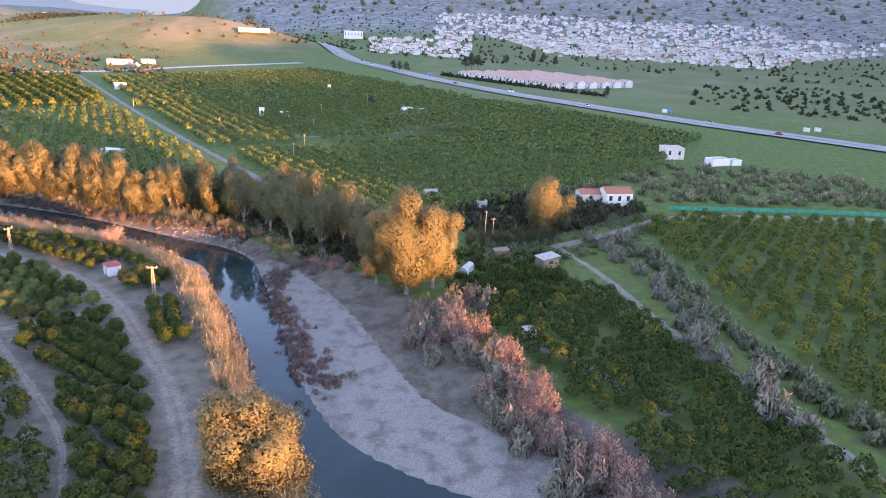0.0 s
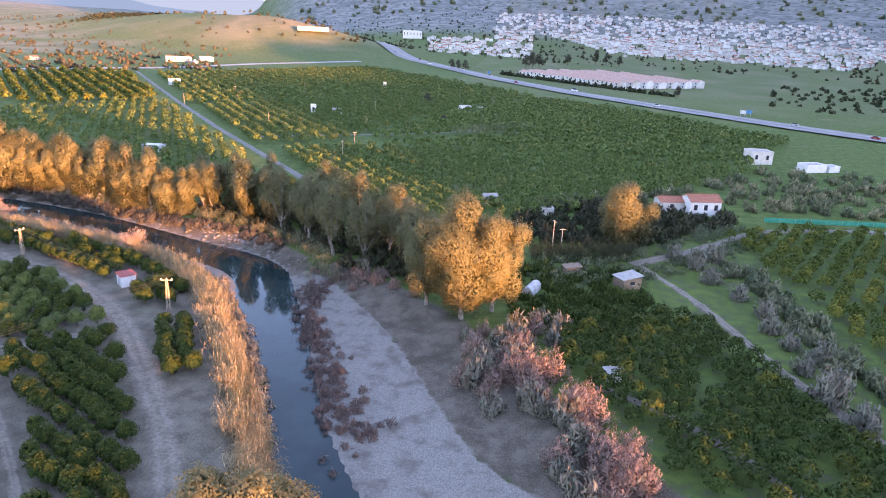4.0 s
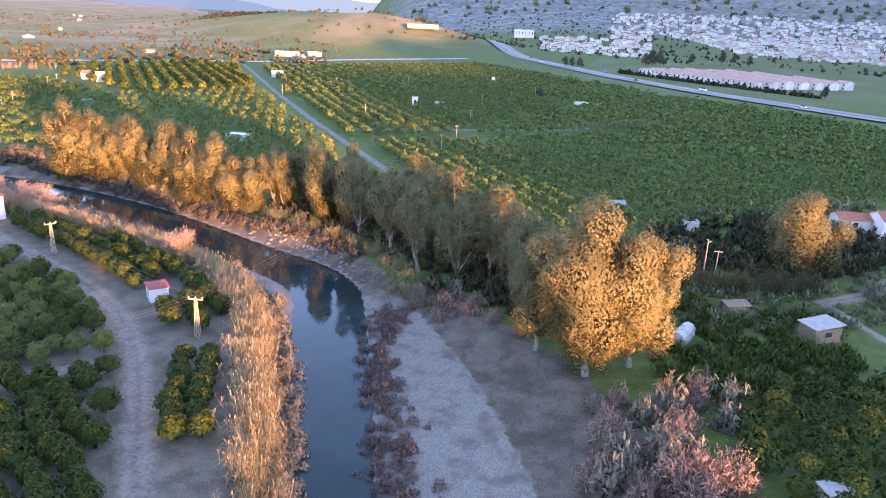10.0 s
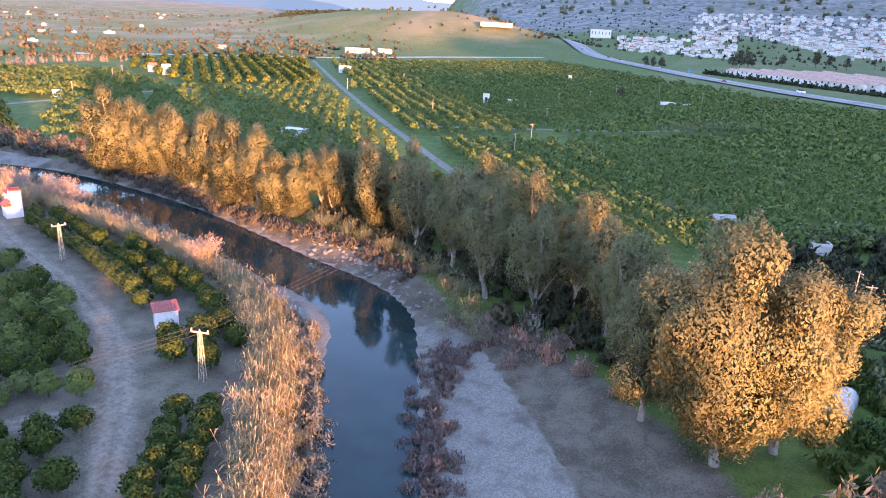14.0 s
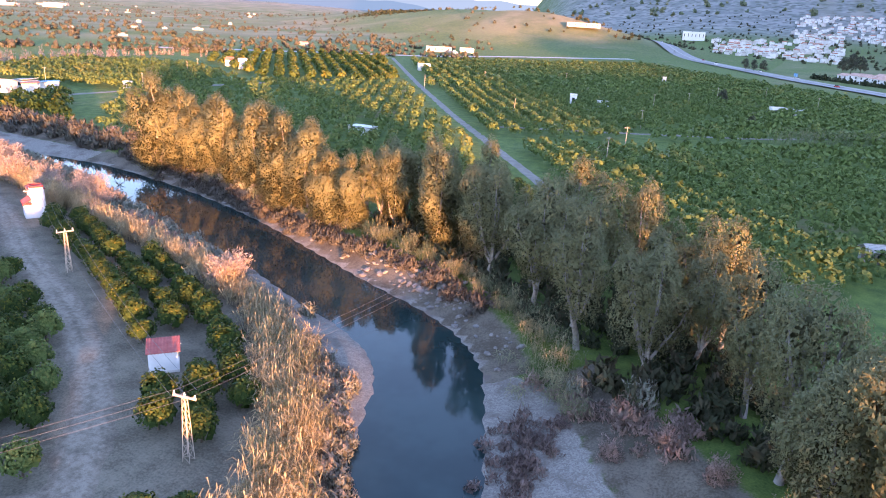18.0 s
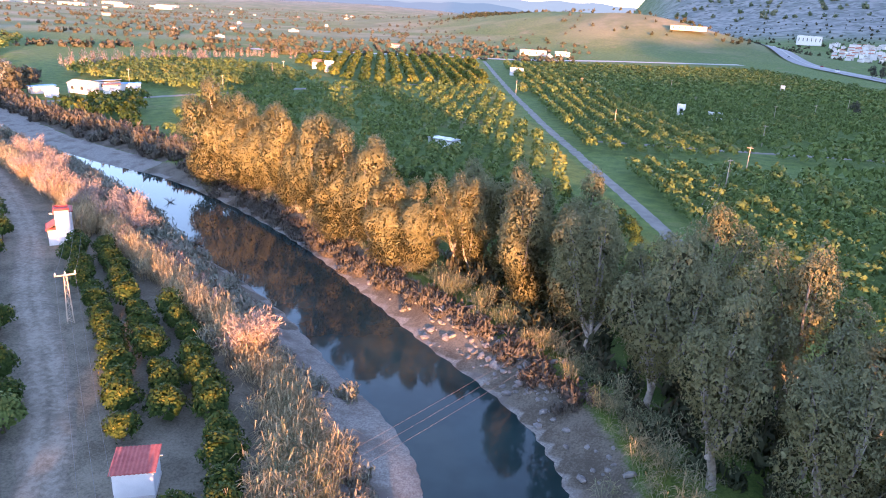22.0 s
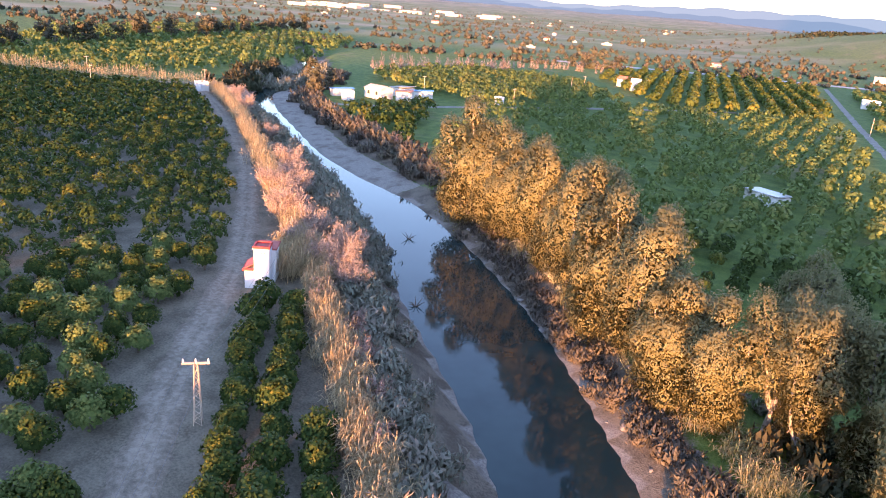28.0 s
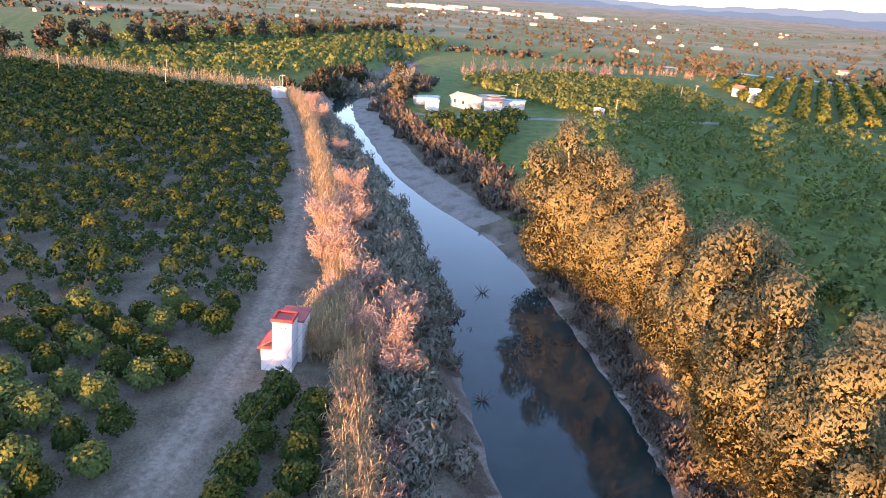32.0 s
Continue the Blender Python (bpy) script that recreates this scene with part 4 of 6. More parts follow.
orchard("orange_orchard", "long regular citrus rows towards the reed fence", [(-196.5, 165.7), (-233, 170.5), (-262.6, 172.5), (-280.1, 150.3), (-321.9, 101), (-340, 70), (-207, 110)], 4.4, 2.7, 118, ORANGE_SMALL, M_ORANGE, 0.12, 4, ROADS, 0.03, 0.8, 1.05)
orchard("orange_orchard", "dark citrus trees on grass between the scrub and the path", [(5.1, 121.9), (18.8, 136), (31.8, 137.8), (41.2, 114.6), (53.7, 77.8), (61.9, 47.2), (31.9, 50.7), (25.8, 74.8), (17.6, 94.8), (9.3, 108.8)], 3.6, 2.8, -70, ORANGE_MID, M_ORANGE, 0.10, 5, [(LANE_E, 2.6)], low=0.72, high=0.98)
orchard("orange_orchard", "citrus grove with yellow fruit on green grass", [(50.3, 190.9), (53.8, 157.4), (56.2, 128.1), (60.5, 103), (65.7, 82.2), (73.7, 62.4), (100, 50), (160, 80), (160, 206), (73.9, 201.9)], 4.0, 3.3, -30, ORANGE_FAIR, M_LEMON, 0.45, 6, low=0.68, high=0.92)
orchard("orange_orchard", "broad dark green citrus plantation north of the river", [(-52.2, 216.3), (-64.7, 228.6), (-90.3, 262.1), (-66.4, 272.7), (-4.8, 283.2), (86.9, 281.6), (57.8, 249.9), (24, 214), (2, 192), (-26, 184), (-46, 196)], 4.5, 4.0, 35, ORANGE_SMALL, M_FRESH, 0.06, 7, [(PAVED, 4), (STRIP, 7), (FIELD_LANE, 2.5)], 0.04, 0.85, 1.12, 0.3)
orchard("orange_orchard", "wide plantation of rounded citrus trees", [(-66.6, 277.1), (-5, 290), (82.6, 287.6), (120.8, 362.6), (66.4, 440.8), (11.7, 486.9), (-29.2, 412.3), (-48.5, 351.5)], 4.9, 4.4, 35, ORANGE_TINY, M_FRESH, 0.04, 8, [(STRIP, 7), (FIELD_LANE, 2.5)], 0.05, 0.95, 1.25, 0.3)
orchard("orange_orchard", "citrus rows beside the straight farm road", [(-98.7, 270.4), (-72.8, 278.9), (-52.8, 355.8), (-33.6, 416.8), (-84, 455.1), (-161.4, 353.2)], 5.8, 3.6, 35, ORANGE_SMALL, M_FRESH, 0.08, 9, [(PAVED, 4), (STRIP, 7), (FIELD_LANE, 2.5)], 0.05, 0.9, 1.15, 0.25)
orchard("orange_orchard", "far citrus plantation in even rows", [(-165.8, 359.6), (-86.3, 459.7), (-31.7, 421.8), (7.3, 491.7), (-55, 580), (-149, 688), (-263, 507)], 6.2, 4.6, 35, ORANGE_TINY, M_FRESH, 0.15, 10, [(PAVED, 4)], 0.06, 1.0, 1.35)
orchard("orange_orchard", "patchy citrus trees with golden tops on grass", [(-76.2, 212.8), (-97.9, 252.8), (-130.1, 295), (-189, 372), (-223.9, 326.1), (-232.1, 258.1), (-178.1, 203.9), (-141.6, 204.2)], 4.5, 3.9, 28, ORANGE_SMALL, M_FRESH, 0.22, 11, [(PAVED, 6)], 0.34, 0.75, 1.15)
orchard("orange_orchard", "uneven citrus trees on grass behind the eucalyptus", [(-75.2, 189.2), (-55.3, 190.3), (-47.7, 203.5), (-60.2, 215.9), (-80.5, 221.1), (-134.4, 208.9), (-128.2, 201.9), (-99, 194.3)], 3.9, 3.5, 30, ORANGE_MID, M_ORANGE, 0.12, 16, [(PAVED, 5)], 0.24, 0.5, 0.95)
orchard("orange_orchard", "regular golden-topped citrus rows in evening sun", [(-190, 372), (-288, 510), (-326, 488), (-345, 440), (-318, 378), (-230, 330)], 7.0, 3.6, 40, ORANGE_TINY, M_LEMON, 0.3, 12, [(PAVED, 4)], 0.04, 1.1, 1.4)
orchard("orange_orchard", "citrus trees round the farmyard lane", [(-236.3, 257.5), (-238.6, 321.2), (-301, 342), (-335, 316), (-308.4, 250.6), (-270.1, 248)], 4.8, 4.2, 30, ORANGE_SMALL, M_FRESH, 0.25, 13, (), 0.06, 1.0, 1.3)
orchard("orange_orchard", "citrus plantation along the quiet river bend", [(-150.5, 199.4), (-177.8, 200.9), (-224.7, 203.4), (-232.1, 237.1), (-183.2, 201.6)], 4.6, 4.0, 30, ORANGE_SMALL, M_ORANGE, 0.15, 14, (), 0.06, 1.0, 1.25)
orchard("orange_orchard", "sunlit citrus plantation across the river bend", [(-295, 148.5), (-340.1, 109.3), (-487, 150), (-623, 286), (-491, 327), (-376, 252), (-305.9, 182.7)], 7.5, 6.0, 20, ORANGE_TINY, M_FRESH, 0.3, 15, low=1.0, high=1.4)

# ---- reeds and scrub ----
def along(pts, step, spread, seed):
    c = line_at(pts, step)
    g = np.random.default_rng(seed)
    return c[:, 0] + g.normal(size=len(c)) * spread, c[:, 1] + g.normal(size=len(c)) * spread


REEDS = [(-13.7, 61.2), (-23.8, 79), (-31, 91), (-38.3, 104.1), (-44.6, 115.3), (-51, 125.4), (-58.3, 134.5), (-67.5, 142.4)]
g = np.random.default_rng(8)
for pts, step, spread, seed, low, high, share in ((REEDS, 0.28, 0.9, 3, 0.5, 0.92, 0.4), ([(p[0] + 1.5, p[1] + 0.7) for p in REEDS], 0.5, 0.8, 13, 0.35, 0.7, 0.8)):
    x, y = along(pts, step, spread, seed)
    plant("reed_bed", "tall straw-coloured giant reeds lit gold along the river", "reeds", CANES, x, y, M_CANE, low, high, (g.random(len(x)) < share) * (0.3 + 0.6 * g.random(len(x))), seed, round_leaves=False)
x, y = along([(-26.5, 92), (-33.5, 105), (-40.3, 116.5), (-46.5, 126.5), (-54, 138), (-62, 142.5)], 0.42, 0.8, 29)
plant("riverside_scrub", "grey and rose brush between the reeds and the water", "scrub", SCRUB_FINE, x - 0.6, y, M_GREYBUSH, 0.35, 0.7, 0.3 + 0.7 * g.random(len(x)), 29)
x, y = along([(-67.5, 142.4), (-79.4, 146.7), (-87.3, 148.9), (-96, 150.7), (-109.3, 154.2), (-118.8, 157.4), (-134.6, 159.8), (-154.8, 163.7), (-172.7, 167.2), (-205.8, 173.1), (-243.7, 178.6), (-265.6, 180.6)], 0.28, 0.55, 4)
plant("reed_bed", "thin line of dry golden reeds beside the track", "reeds", CANES, x, y, M_CANE, 0.5, 0.78, None, 9, round_leaves=False)
x, y = along([(-118.6, 154.3), (-122.4, 156.2), (-126.2, 157.6)], 0.10, 0.7, 24)
plant("reed_bed", "dense golden reed clump behind the white tower", "reeds", CANES, x, y, M_CANE, 0.6, 0.8, None, 24, round_leaves=False)
x, y = along([(-264.9, 177), (-282.2, 150.3), (-323.6, 101.2), (-343.5, 74.1)], 0.5, 0.6, 5)
plant("reed_bed", "dry golden reed windbreak at the orchard's edge", "reeds", CANES_FAR, x, y, M_CANE, 0.9, 1.2, None, 10, round_leaves=False)
x, y = along([(-35.7, 144.6), (-42, 155.9), (-52.4, 164.4), (-66.5, 170.6), (-86.5, 177.1), (-106.2, 183.4), (-129.4, 190.4), (-150.3, 196.3)], 0.42, 1.2, 6)
plant("reed_bed", "leaning green and straw reeds on the outer bank", "reeds", CANES, x, y, M_CANEGREEN, 0.4, 0.75, g.random(len(x)) * 0.9, 11, tall=0.75, round_leaves=False)
x, y = along([(-28.8, 321.8), (-14.5, 334.3), (4.1, 345.5)], 0.6, 1.2, 25)
plant("reed_bed", "grey reed thicket standing in the plantation", "reeds", CANES_FAR, x, y, M_CANEGREEN, 0.9, 1.1, 0.5 * g.random(len(x)), 25, round_leaves=False)
# leafy scrub between reeds and water
x, y = along([(-67.5, 144.5), (-77.5, 148.8), (-93.2, 153.4), (-106.7, 157.4), (-120.1, 163), (-129.7, 167.6), (-157.3, 172.5), (-192.9, 178.3), (-235, 183.6)], 0.34, 1.9, 7)
plant("riverside_scrub", "grey-green willow scrub between the reeds and the water", "scrub", SCRUB_FINE, x, y, M_GREYBUSH, 0.45, 1.0, g.random(len(x)) * 0.7, 12)
x, y = along([(-127.7, 166.2), (-143.6, 170), (-162, 174.4)], 0.35, 1.4, 27)
plant("riverside_scrub", "dull green willow thicket on the near bank", "scrub", SCRUB_FINE, x, y, M_GREYBUSH, 0.7, 1.1, g.random(len(x)) * 0.6, 27)
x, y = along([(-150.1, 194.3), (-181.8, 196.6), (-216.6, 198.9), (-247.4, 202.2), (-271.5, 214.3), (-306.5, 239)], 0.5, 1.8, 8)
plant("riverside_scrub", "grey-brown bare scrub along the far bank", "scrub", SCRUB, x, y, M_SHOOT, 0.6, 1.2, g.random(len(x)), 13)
x, y = along([(-20.1, 93.4), (-27.5, 107.5), (-33.8, 119.7), (-39.2, 132), (-38.7, 144.5)], 0.22, 1.8, 9)
plant("riverside_scrub", "low mauve willow shoots on the gravel's edge", "scrub", LOWBUSH, x + 3, y - 1.5, M_BRUSH, 0.4, 0.95, None, 14)
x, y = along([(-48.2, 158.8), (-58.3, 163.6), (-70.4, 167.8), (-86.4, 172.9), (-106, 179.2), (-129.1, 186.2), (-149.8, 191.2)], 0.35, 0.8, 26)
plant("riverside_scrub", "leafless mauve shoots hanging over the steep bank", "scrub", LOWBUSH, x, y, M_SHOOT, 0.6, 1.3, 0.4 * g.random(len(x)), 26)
x, y = along([(-23.6, 142.9), (-29.6, 143.7), (-35.7, 145.6)], 0.3, 1.6, 28)
plant("riverside_scrub", "reddish bare shrubs at the gravel's tip", "scrub", LOWBUSH, x, y, M_TAMARISK, 0.7, 1.3, 0.3 + 0.5 * g.random(len(x)), 28)

# ---- buildings and small things ----
def ground_at(x, y):
    return float(height(np.array([float(x)]), np.array([float(y)]))[0])


def slope_roof(x0, x1, y0, y1, z0, z1, thick=0.12):
    """A single-pitch slab, low at x0 and high at x1."""
    v = [(x0, y0, z0), (x1, y0, z1), (x1, y1, z1), (x0, y1, z0), (x0, y0, z0 + thick), (x1, y0, z1 + thick), (x1, y1, z1 + thick), (x0, y1, z0 + thick)]
    return v, [(0, 3, 2, 1), (4, 5, 6, 7), (0, 1, 5, 4), (1, 2, 6, 5), (2, 3, 7, 6), (3, 0, 4, 7)]


def gable_roof(x0, x1, y0, y1, z0, rise, over=0.3, thick=0.14, courses=0):
    """A pitched roof of even thickness in one piece, ridge along x, with a stepped edge for each course of tiles."""
    ym = (y0 + y1) / 2
    ze = z0 - over * rise / (ym - y0)
    n = max(1, courses)
    low = [(y0 - over, ze), (ym, z0 + rise), (y1 + over, ze)]
    top = []
    for k in range(n):
        for u, w in ((k / n, 0.0), ((k + 1) / n, -0.05 if courses else 0.0)):
            top.append((y0 - over + (ym - y0 + over) * u, ze + (z0 + rise - ze) * u + thick + w))
    prof = low + [(2 * ym - y, z) for y, z in top] + [(ym, z0 + rise + thick + 0.06)] + top[::-1]
    m = len(prof)
    v = [(x, y, z) for x in (x0 - over, x1 + over) for y, z in prof]
    f = np.array([(i, (i + 1) % m, m + (i + 1) % m, m + i) for i in range(m)])
    return Soup().add(v, [f, np.array([range(m)]), np.array([range(2 * m - 1, m - 1, -1)])])


def gable_walls(x0, x1, y0, y1, h, rise):
    ym = (y0 + y1) / 2
    v = [(x0, y0, -0.5), (x1, y0, -0.5), (x1, y1, -0.5), (x0, y1, -0.5), (x0, y0, h), (x1, y0, h), (x1, y1, h), (x0, y1, h), (x0, ym, h + rise), (x1, ym, h + rise)]
    return v, [np.array([(0, 1, 5, 4), (2, 3, 7, 6), (0, 3, 2, 1)]), np.array([(1, 2, 6, 9, 5), (3, 0, 4, 8, 7)])]


def pump_shed():
    t = thing("pump_shed", "small whitewashed pump shed with dark red sloping roof", "shed", (-67.3, 129.0, ground_at(-67, 129)), 48)
    part("wall", boxes("wall", M_WALL, (-1.25, 1.25, -1.25, 1.25, -0.3, 1.95), bevel=0.03), t)
    part("plinth", boxes("plinth", M_WALLOLD, (-1.28, 1.28, -1.28, 1.28, -0.3, 0.18), bevel=0.02), t, "damp-stained plinth")
    ys = np.linspace(-1.42, 1.42, 43)                 # corrugated sheet in one piece
    up = 0.025 * np.cos(ys * 2 * np.pi / 0.27)
    v = [(y, x, z + u + e) for x, z in ((-1.4, 1.97), (1.4, 2.17)) for e in (0.0, 0.06) for y, u in zip(ys, up)]
    n = len(ys)
    f = [(a + k, a + k + 1, b + k + 1, b + k) for a, b in ((0, 2 * n), (3 * n, n), (n, 0), (2 * n, 3 * n)) for k in range(n - 1)]
    part("roof", Soup().add(v, f).mesh("roof", M_ROOFRED), t, "dark red corrugated roof")
    part("gable", boxes("gable", M_WALL, (-1.24, 1.24, 0.9, 1.24, 1.95, 2.08), bevel=0.01), t)
    d = part("door", boxes("door", M_GREYROOF, (-1.30, -1.24, -0.45, 0.45, 0.0, 1.75), bevel=0.01), t, "grey metal door")
    part("door_handle", boxes("door_handle", M_STEEL, (-1.36, -1.30, 0.28, 0.36, 0.9, 1.0), bevel=0.01), d)
    part("bracket", boxes("bracket", M_STEEL, (1.25, 1.5, 0.9, 0.98, 1.6, 1.68), bevel=0.01), t)


def transformer_tower():
    t = thing("transformer_tower", "white transformer tower with bright red roof edges beside the track", "tower", (-117.5, 148.8, ground_at(-117.4, 149.8)), 63.4)
    part("wall", boxes("wall", M_WALL, (0.95, 2.55, 0, 1.7, -0.4, 4.45), (0.0, 0.95, 0.002, 2.6, -0.4, 2.1), (0.9, 2.9, 1.75, 4.4, -0.4, 3.7), bevel=0.03), t)
    part("parapet", boxes("parapet", M_RED, (0.87, 2.63, -0.08, 0.12, 4.45, 4.72), (0.87, 1.07, 0.12, 1.6, 4.45, 4.72), (2.43, 2.63, 0.12, 1.6, 4.45, 4.72), (0.87, 2.63, 1.6, 1.78, 4.45, 4.72), bevel=0.02), t, "bright red parapet")
    part("roof", boxes("roof", M_ROOFRED, (1.07, 2.43, 0.12, 1.6, 4.45, 4.56), bevel=0.01), t)
    s = Soup().add(*slope_roof(-0.12, 0.95, -0.1, 2.7, 2.1, 2.75, 0.10))
    part("side_roof", s.mesh("side_roof", M_ROOFRED), t, "dark red lean-to roof")
    part("eave", boxes("eave", M_RED, (-0.16, 0.95, -0.18, -0.1, 2.02, 2.26), (-0.2, -0.12, -0.18, 2.7, 2.0, 2.22), bevel=0.02), t, "bright red eave")
    part("back_roof", boxes("back_roof", M_ROOFRED, (0.75, 3.05, 1.79, 4.55, 3.7, 3.86), bevel=0.03), t)
    for k in range(3):
        part("vent", boxes("vent", M_GLASS, (1.35 + 0.32 * k, 1.47 + 0.32 * k, -0.02, 0.03, 3.9, 4.02), bevel=0.0), t, "dark round-edged vent")
    part("box", boxes("box", M_GREYROOF, (2.15, 2.3, -0.06, 0.0, 1.3, 1.5), bevel=0.01), t)
    part("insulator", Soup().add(*tube([(0.7, 2.6, 3.4), (0.45, 2.6, 3.45), (0.3, 2.6, 3.45)], (0.05, 0.08, 0.05), 8)).mesh("insulator", M_WALL), t)


def lattice_pole(x, y, h, turn, label):
    t = thing("power_pole", label, "pole", (x, y, ground_at(x, y)), turn, "power poles")
    b0, b1 = 0.30, 0.12
    for sx in (-1, 1):
        for sy in (-1, 1):
            part("leg", Soup().add(*tube([(sx * b0, sy * b0, -0.3), (sx * b1, sy * b1, h)], (0.035, 0.03), 4)).mesh("leg", M_POLE), t)
    br = Soup()
    n = 11
    for k in range(n):
        z0, z1 = h * k / n, h * (k + 1) / n
        w0, w1 = b0 + (b1 - b0) * k / n, b0 + (b1 - b0) * (k + 1) / n
        q = 1 if k % 2 else -1
        for a in (-1, 1):
            br.add(*tube([(-q * w0, a * w0, z0), (q * w1, a * w1, z1)], (0.022, 0.022), 4))
            br.add(*tube([(a * w0, -q * w0, z0), (a * w1, q * w1, z1)], (0.022, 0.022), 4))
    part("bracing", br.mesh("bracing", M_POLE), t)
    part("crossarm", boxes("crossarm", M_POLE, (-0.95, 0.95, -0.07, 0.07, h - 0.12, h + 0.02), bevel=0.01), t)
    for sx in (-0.85, 0.0, 0.85):
        part("insulator", Soup().add(*tube([(sx, 0, h), (sx, 0, h + 0.12), (sx, 0, h + 0.24), (sx, 0, h + 0.30)], (0.05, 0.08, 0.05, 0.02), 8)).mesh("insulator", M_WALL), t)
    return t


def plain_pole(x, y, h, label="thin wooden pole standing in the orchard"):
    t = thing("utility_pole", label, "pole", (x, y, ground_at(x, y)), (x * 37) % 180, "orchard poles")
    part("mast", Soup().add(*tube([(0, 0, -0.4), (0, 0, h * 0.5), (0.02, 0, h)], (0.13, 0.10, 0.07), 7)).mesh("mast", M_POLE), t)
    part("crossarm", boxes("crossarm", M_POLE, (-0.7, 0.7, -0.06, 0.06, h - 0.35, h - 0.22), bevel=0.01), t)


def wire_run(points, sag, label, offs=(-0.85, 0.0, 0.85)):
    a = Vector(points[1]) - Vector(points[0])
    side = Vector((-a.y, a.x, 0)).normalized()
    t = thing("power_line", label, "wires", (0, 0, 0), 0, "power lines")
    for o in offs:
        s = Soup()
        for p, q in zip(points[:-1], points[1:]):
            path = []
            for k in range(13):
                u = k / 12
                v = Vector(p).lerp(Vector(q), u) + side * o
                path.append((v.x, v.y, v.z - sag * 4 * u * (1 - u)))
            s.add(*tube(path, [0.012] * 13, 4))
        part("wire", s.mesh("wire", M_WIRE), t)


def house(name, label, x, y, w, d, h, turn, roof="gable", rise=1.4, wall=None, cover=None, windows=2, group="", category="house"):
    t = thing(name, label, category, (x, y, ground_at(x, y)), turn, group)
    wall, cover = wall or M_WALL, cover or M_TILE
    x0, x1, y0, y1 = -w / 2, w / 2, -d / 2, d / 2
    if roof == "gable":
        part("wall", Soup().add(*gable_walls(x0, x1, y0, y1, h, rise)).mesh("wall", wall), t)
        part("roof", gable_roof(x0, x1, y0, y1, h, rise, courses=6).mesh("roof", cover), t)
    elif roof == "shed":
        part("wall", boxes("wall", wall, (x0, x1, y0, y1, -0.5, h), bevel=0.03), t)
        part("roof", Soup().add(*slope_roof(x0 - 0.25, x1 + 0.25, y0 - 0.25, y1 + 0.25, h - 0.01, h + rise)).mesh("roof", cover), t)
    else:
        part("wall", boxes("wall", wall, (x0, x1, y0, y1, -0.5, h), bevel=0.03), t)
        part("parapet", boxes("parapet", wall, (x0 - 0.06, x1 + 0.06, y0 - 0.06, y0 + 0.2, h, h + 0.4), (x0 - 0.06, x1 + 0.06, y1 - 0.2, y1 + 0.06, h, h + 0.4), (x0 - 0.06, x0 + 0.2, y0 + 0.2, y1 - 0.2, h, h + 0.4), (x1 - 0.2, x1 + 0.06, y0 + 0.2, y1 - 0.2, h, h + 0.4)), t)
        part("roof", boxes("roof", M_CONCRETE, (x0 + 0.2, x1 - 0.2, y0 + 0.2, y1 - 0.2, h, h + 0.08)), t)
    for k in range(windows):
        u = x0 + w * (k + 0.5) / windows
        ww = min(0.5, w / windows / 4)
        wd = part("window", boxes("window", M_GLASS, (u - ww, u + ww, y0 - 0.03, y0 + 0.05, h * 0.42, h * 0.78), bevel=0.0), t)
        part("sill", boxes("sill", M_CONCRETE, (u - ww - 0.1, u + ww + 0.1, y0 - 0.12, y0 - 0.03, h * 0.42 - 0.08, h * 0.42), bevel=0.0), wd)
    if windows:
        part("door", boxes("door", M_WOOD, (x0 - 0.04, x0 + 0.04, -0.45, 0.45, 0.0, min(2.05, h * 0.8)), bevel=0.0), t, "brown wooden door")
    return t


pump_shed()
transformer_tower()
lattice_pole(-55.1, 120.3, 5.2, 10, "tan lattice power pole beside the track fork")
lattice_pole(-94.4, 139.1, 5.0, 70, "tan lattice power pole among the orange trees")
plain_pole(8, 170.4, 6.5, "grey lattice pole beside the garden hedge")
plain_pole(10, 171.6, 4.5, "short wooden pole beside the garden hedge")
Z1 = ground_at(-55.1, 120.3) + 5.45
plain_pole(-48.9, 179.9, 7.5, "grey pole rising among the eucalyptus")
wire_run([(-61.7, 255.2, 5.8), (-48.9, 179.9, 7.3), (-55.1, 120.3, Z1)], 0.9, "thin dark power wires sagging across the river")
wire_run([(-55.1, 120.3, Z1), (-94.4, 139.1, 5.2), (-117.5, 152.4, 3.5)], 1.0, "thin dark power wires sagging across river and orchard")
wire_run([(-55.1, 120.3, Z1), (-83.2, 69.8, 5.5)], 1.1, "thin dark power wires over the lower orchard")
for x, y, h in ((-68.2, 319.9, 6), (-76.8, 379.5, 6), (-67.1, 401.6, 6), (-62.5, 276.3, 6), (-61.7, 255.2, 6), (-108.8, 312.1, 6), (-172.2, 363.8, 6), (-164.9, 410.9, 6), (-287.6, 121.4, 7), (-266, 147.8, 6.5), (-265.1, 177.9, 6), (-293.8, 149.3, 6), (-260.3, 248.8, 6), (-230.6, 264.8, 6), (-271.3, 329.6, 6), (-264.1, 316.6, 6), (-41.4, 459.9, 7), (-59.8, 433.4, 7), (-19, 425.1, 7), (-136.5, 449.8, 6)):
    plain_pole(x, y, h)

house("farmhouse", "white farmhouse with clay tile roof behind dark scrub", 49, 213.3, 8.5, 6.5, 4.0, 12, "gable", 1.3, windows=3)
house("farmhouse", "low pinkish outbuilding with tiled roof beside the farmhouse", 40.8, 214.9, 6.5, 5.0, 2.8, 12, "gable", 1.0, wall=M_WALLOLD, windows=1)
house("garden_hut", "garden hut with grey sheet lean-to roof", 21.6, 149.8, 4.2, 3.2, 2.0, 30, "shed", 0.5, M_WOOD, M_CONCRETE, 1, category="hut")
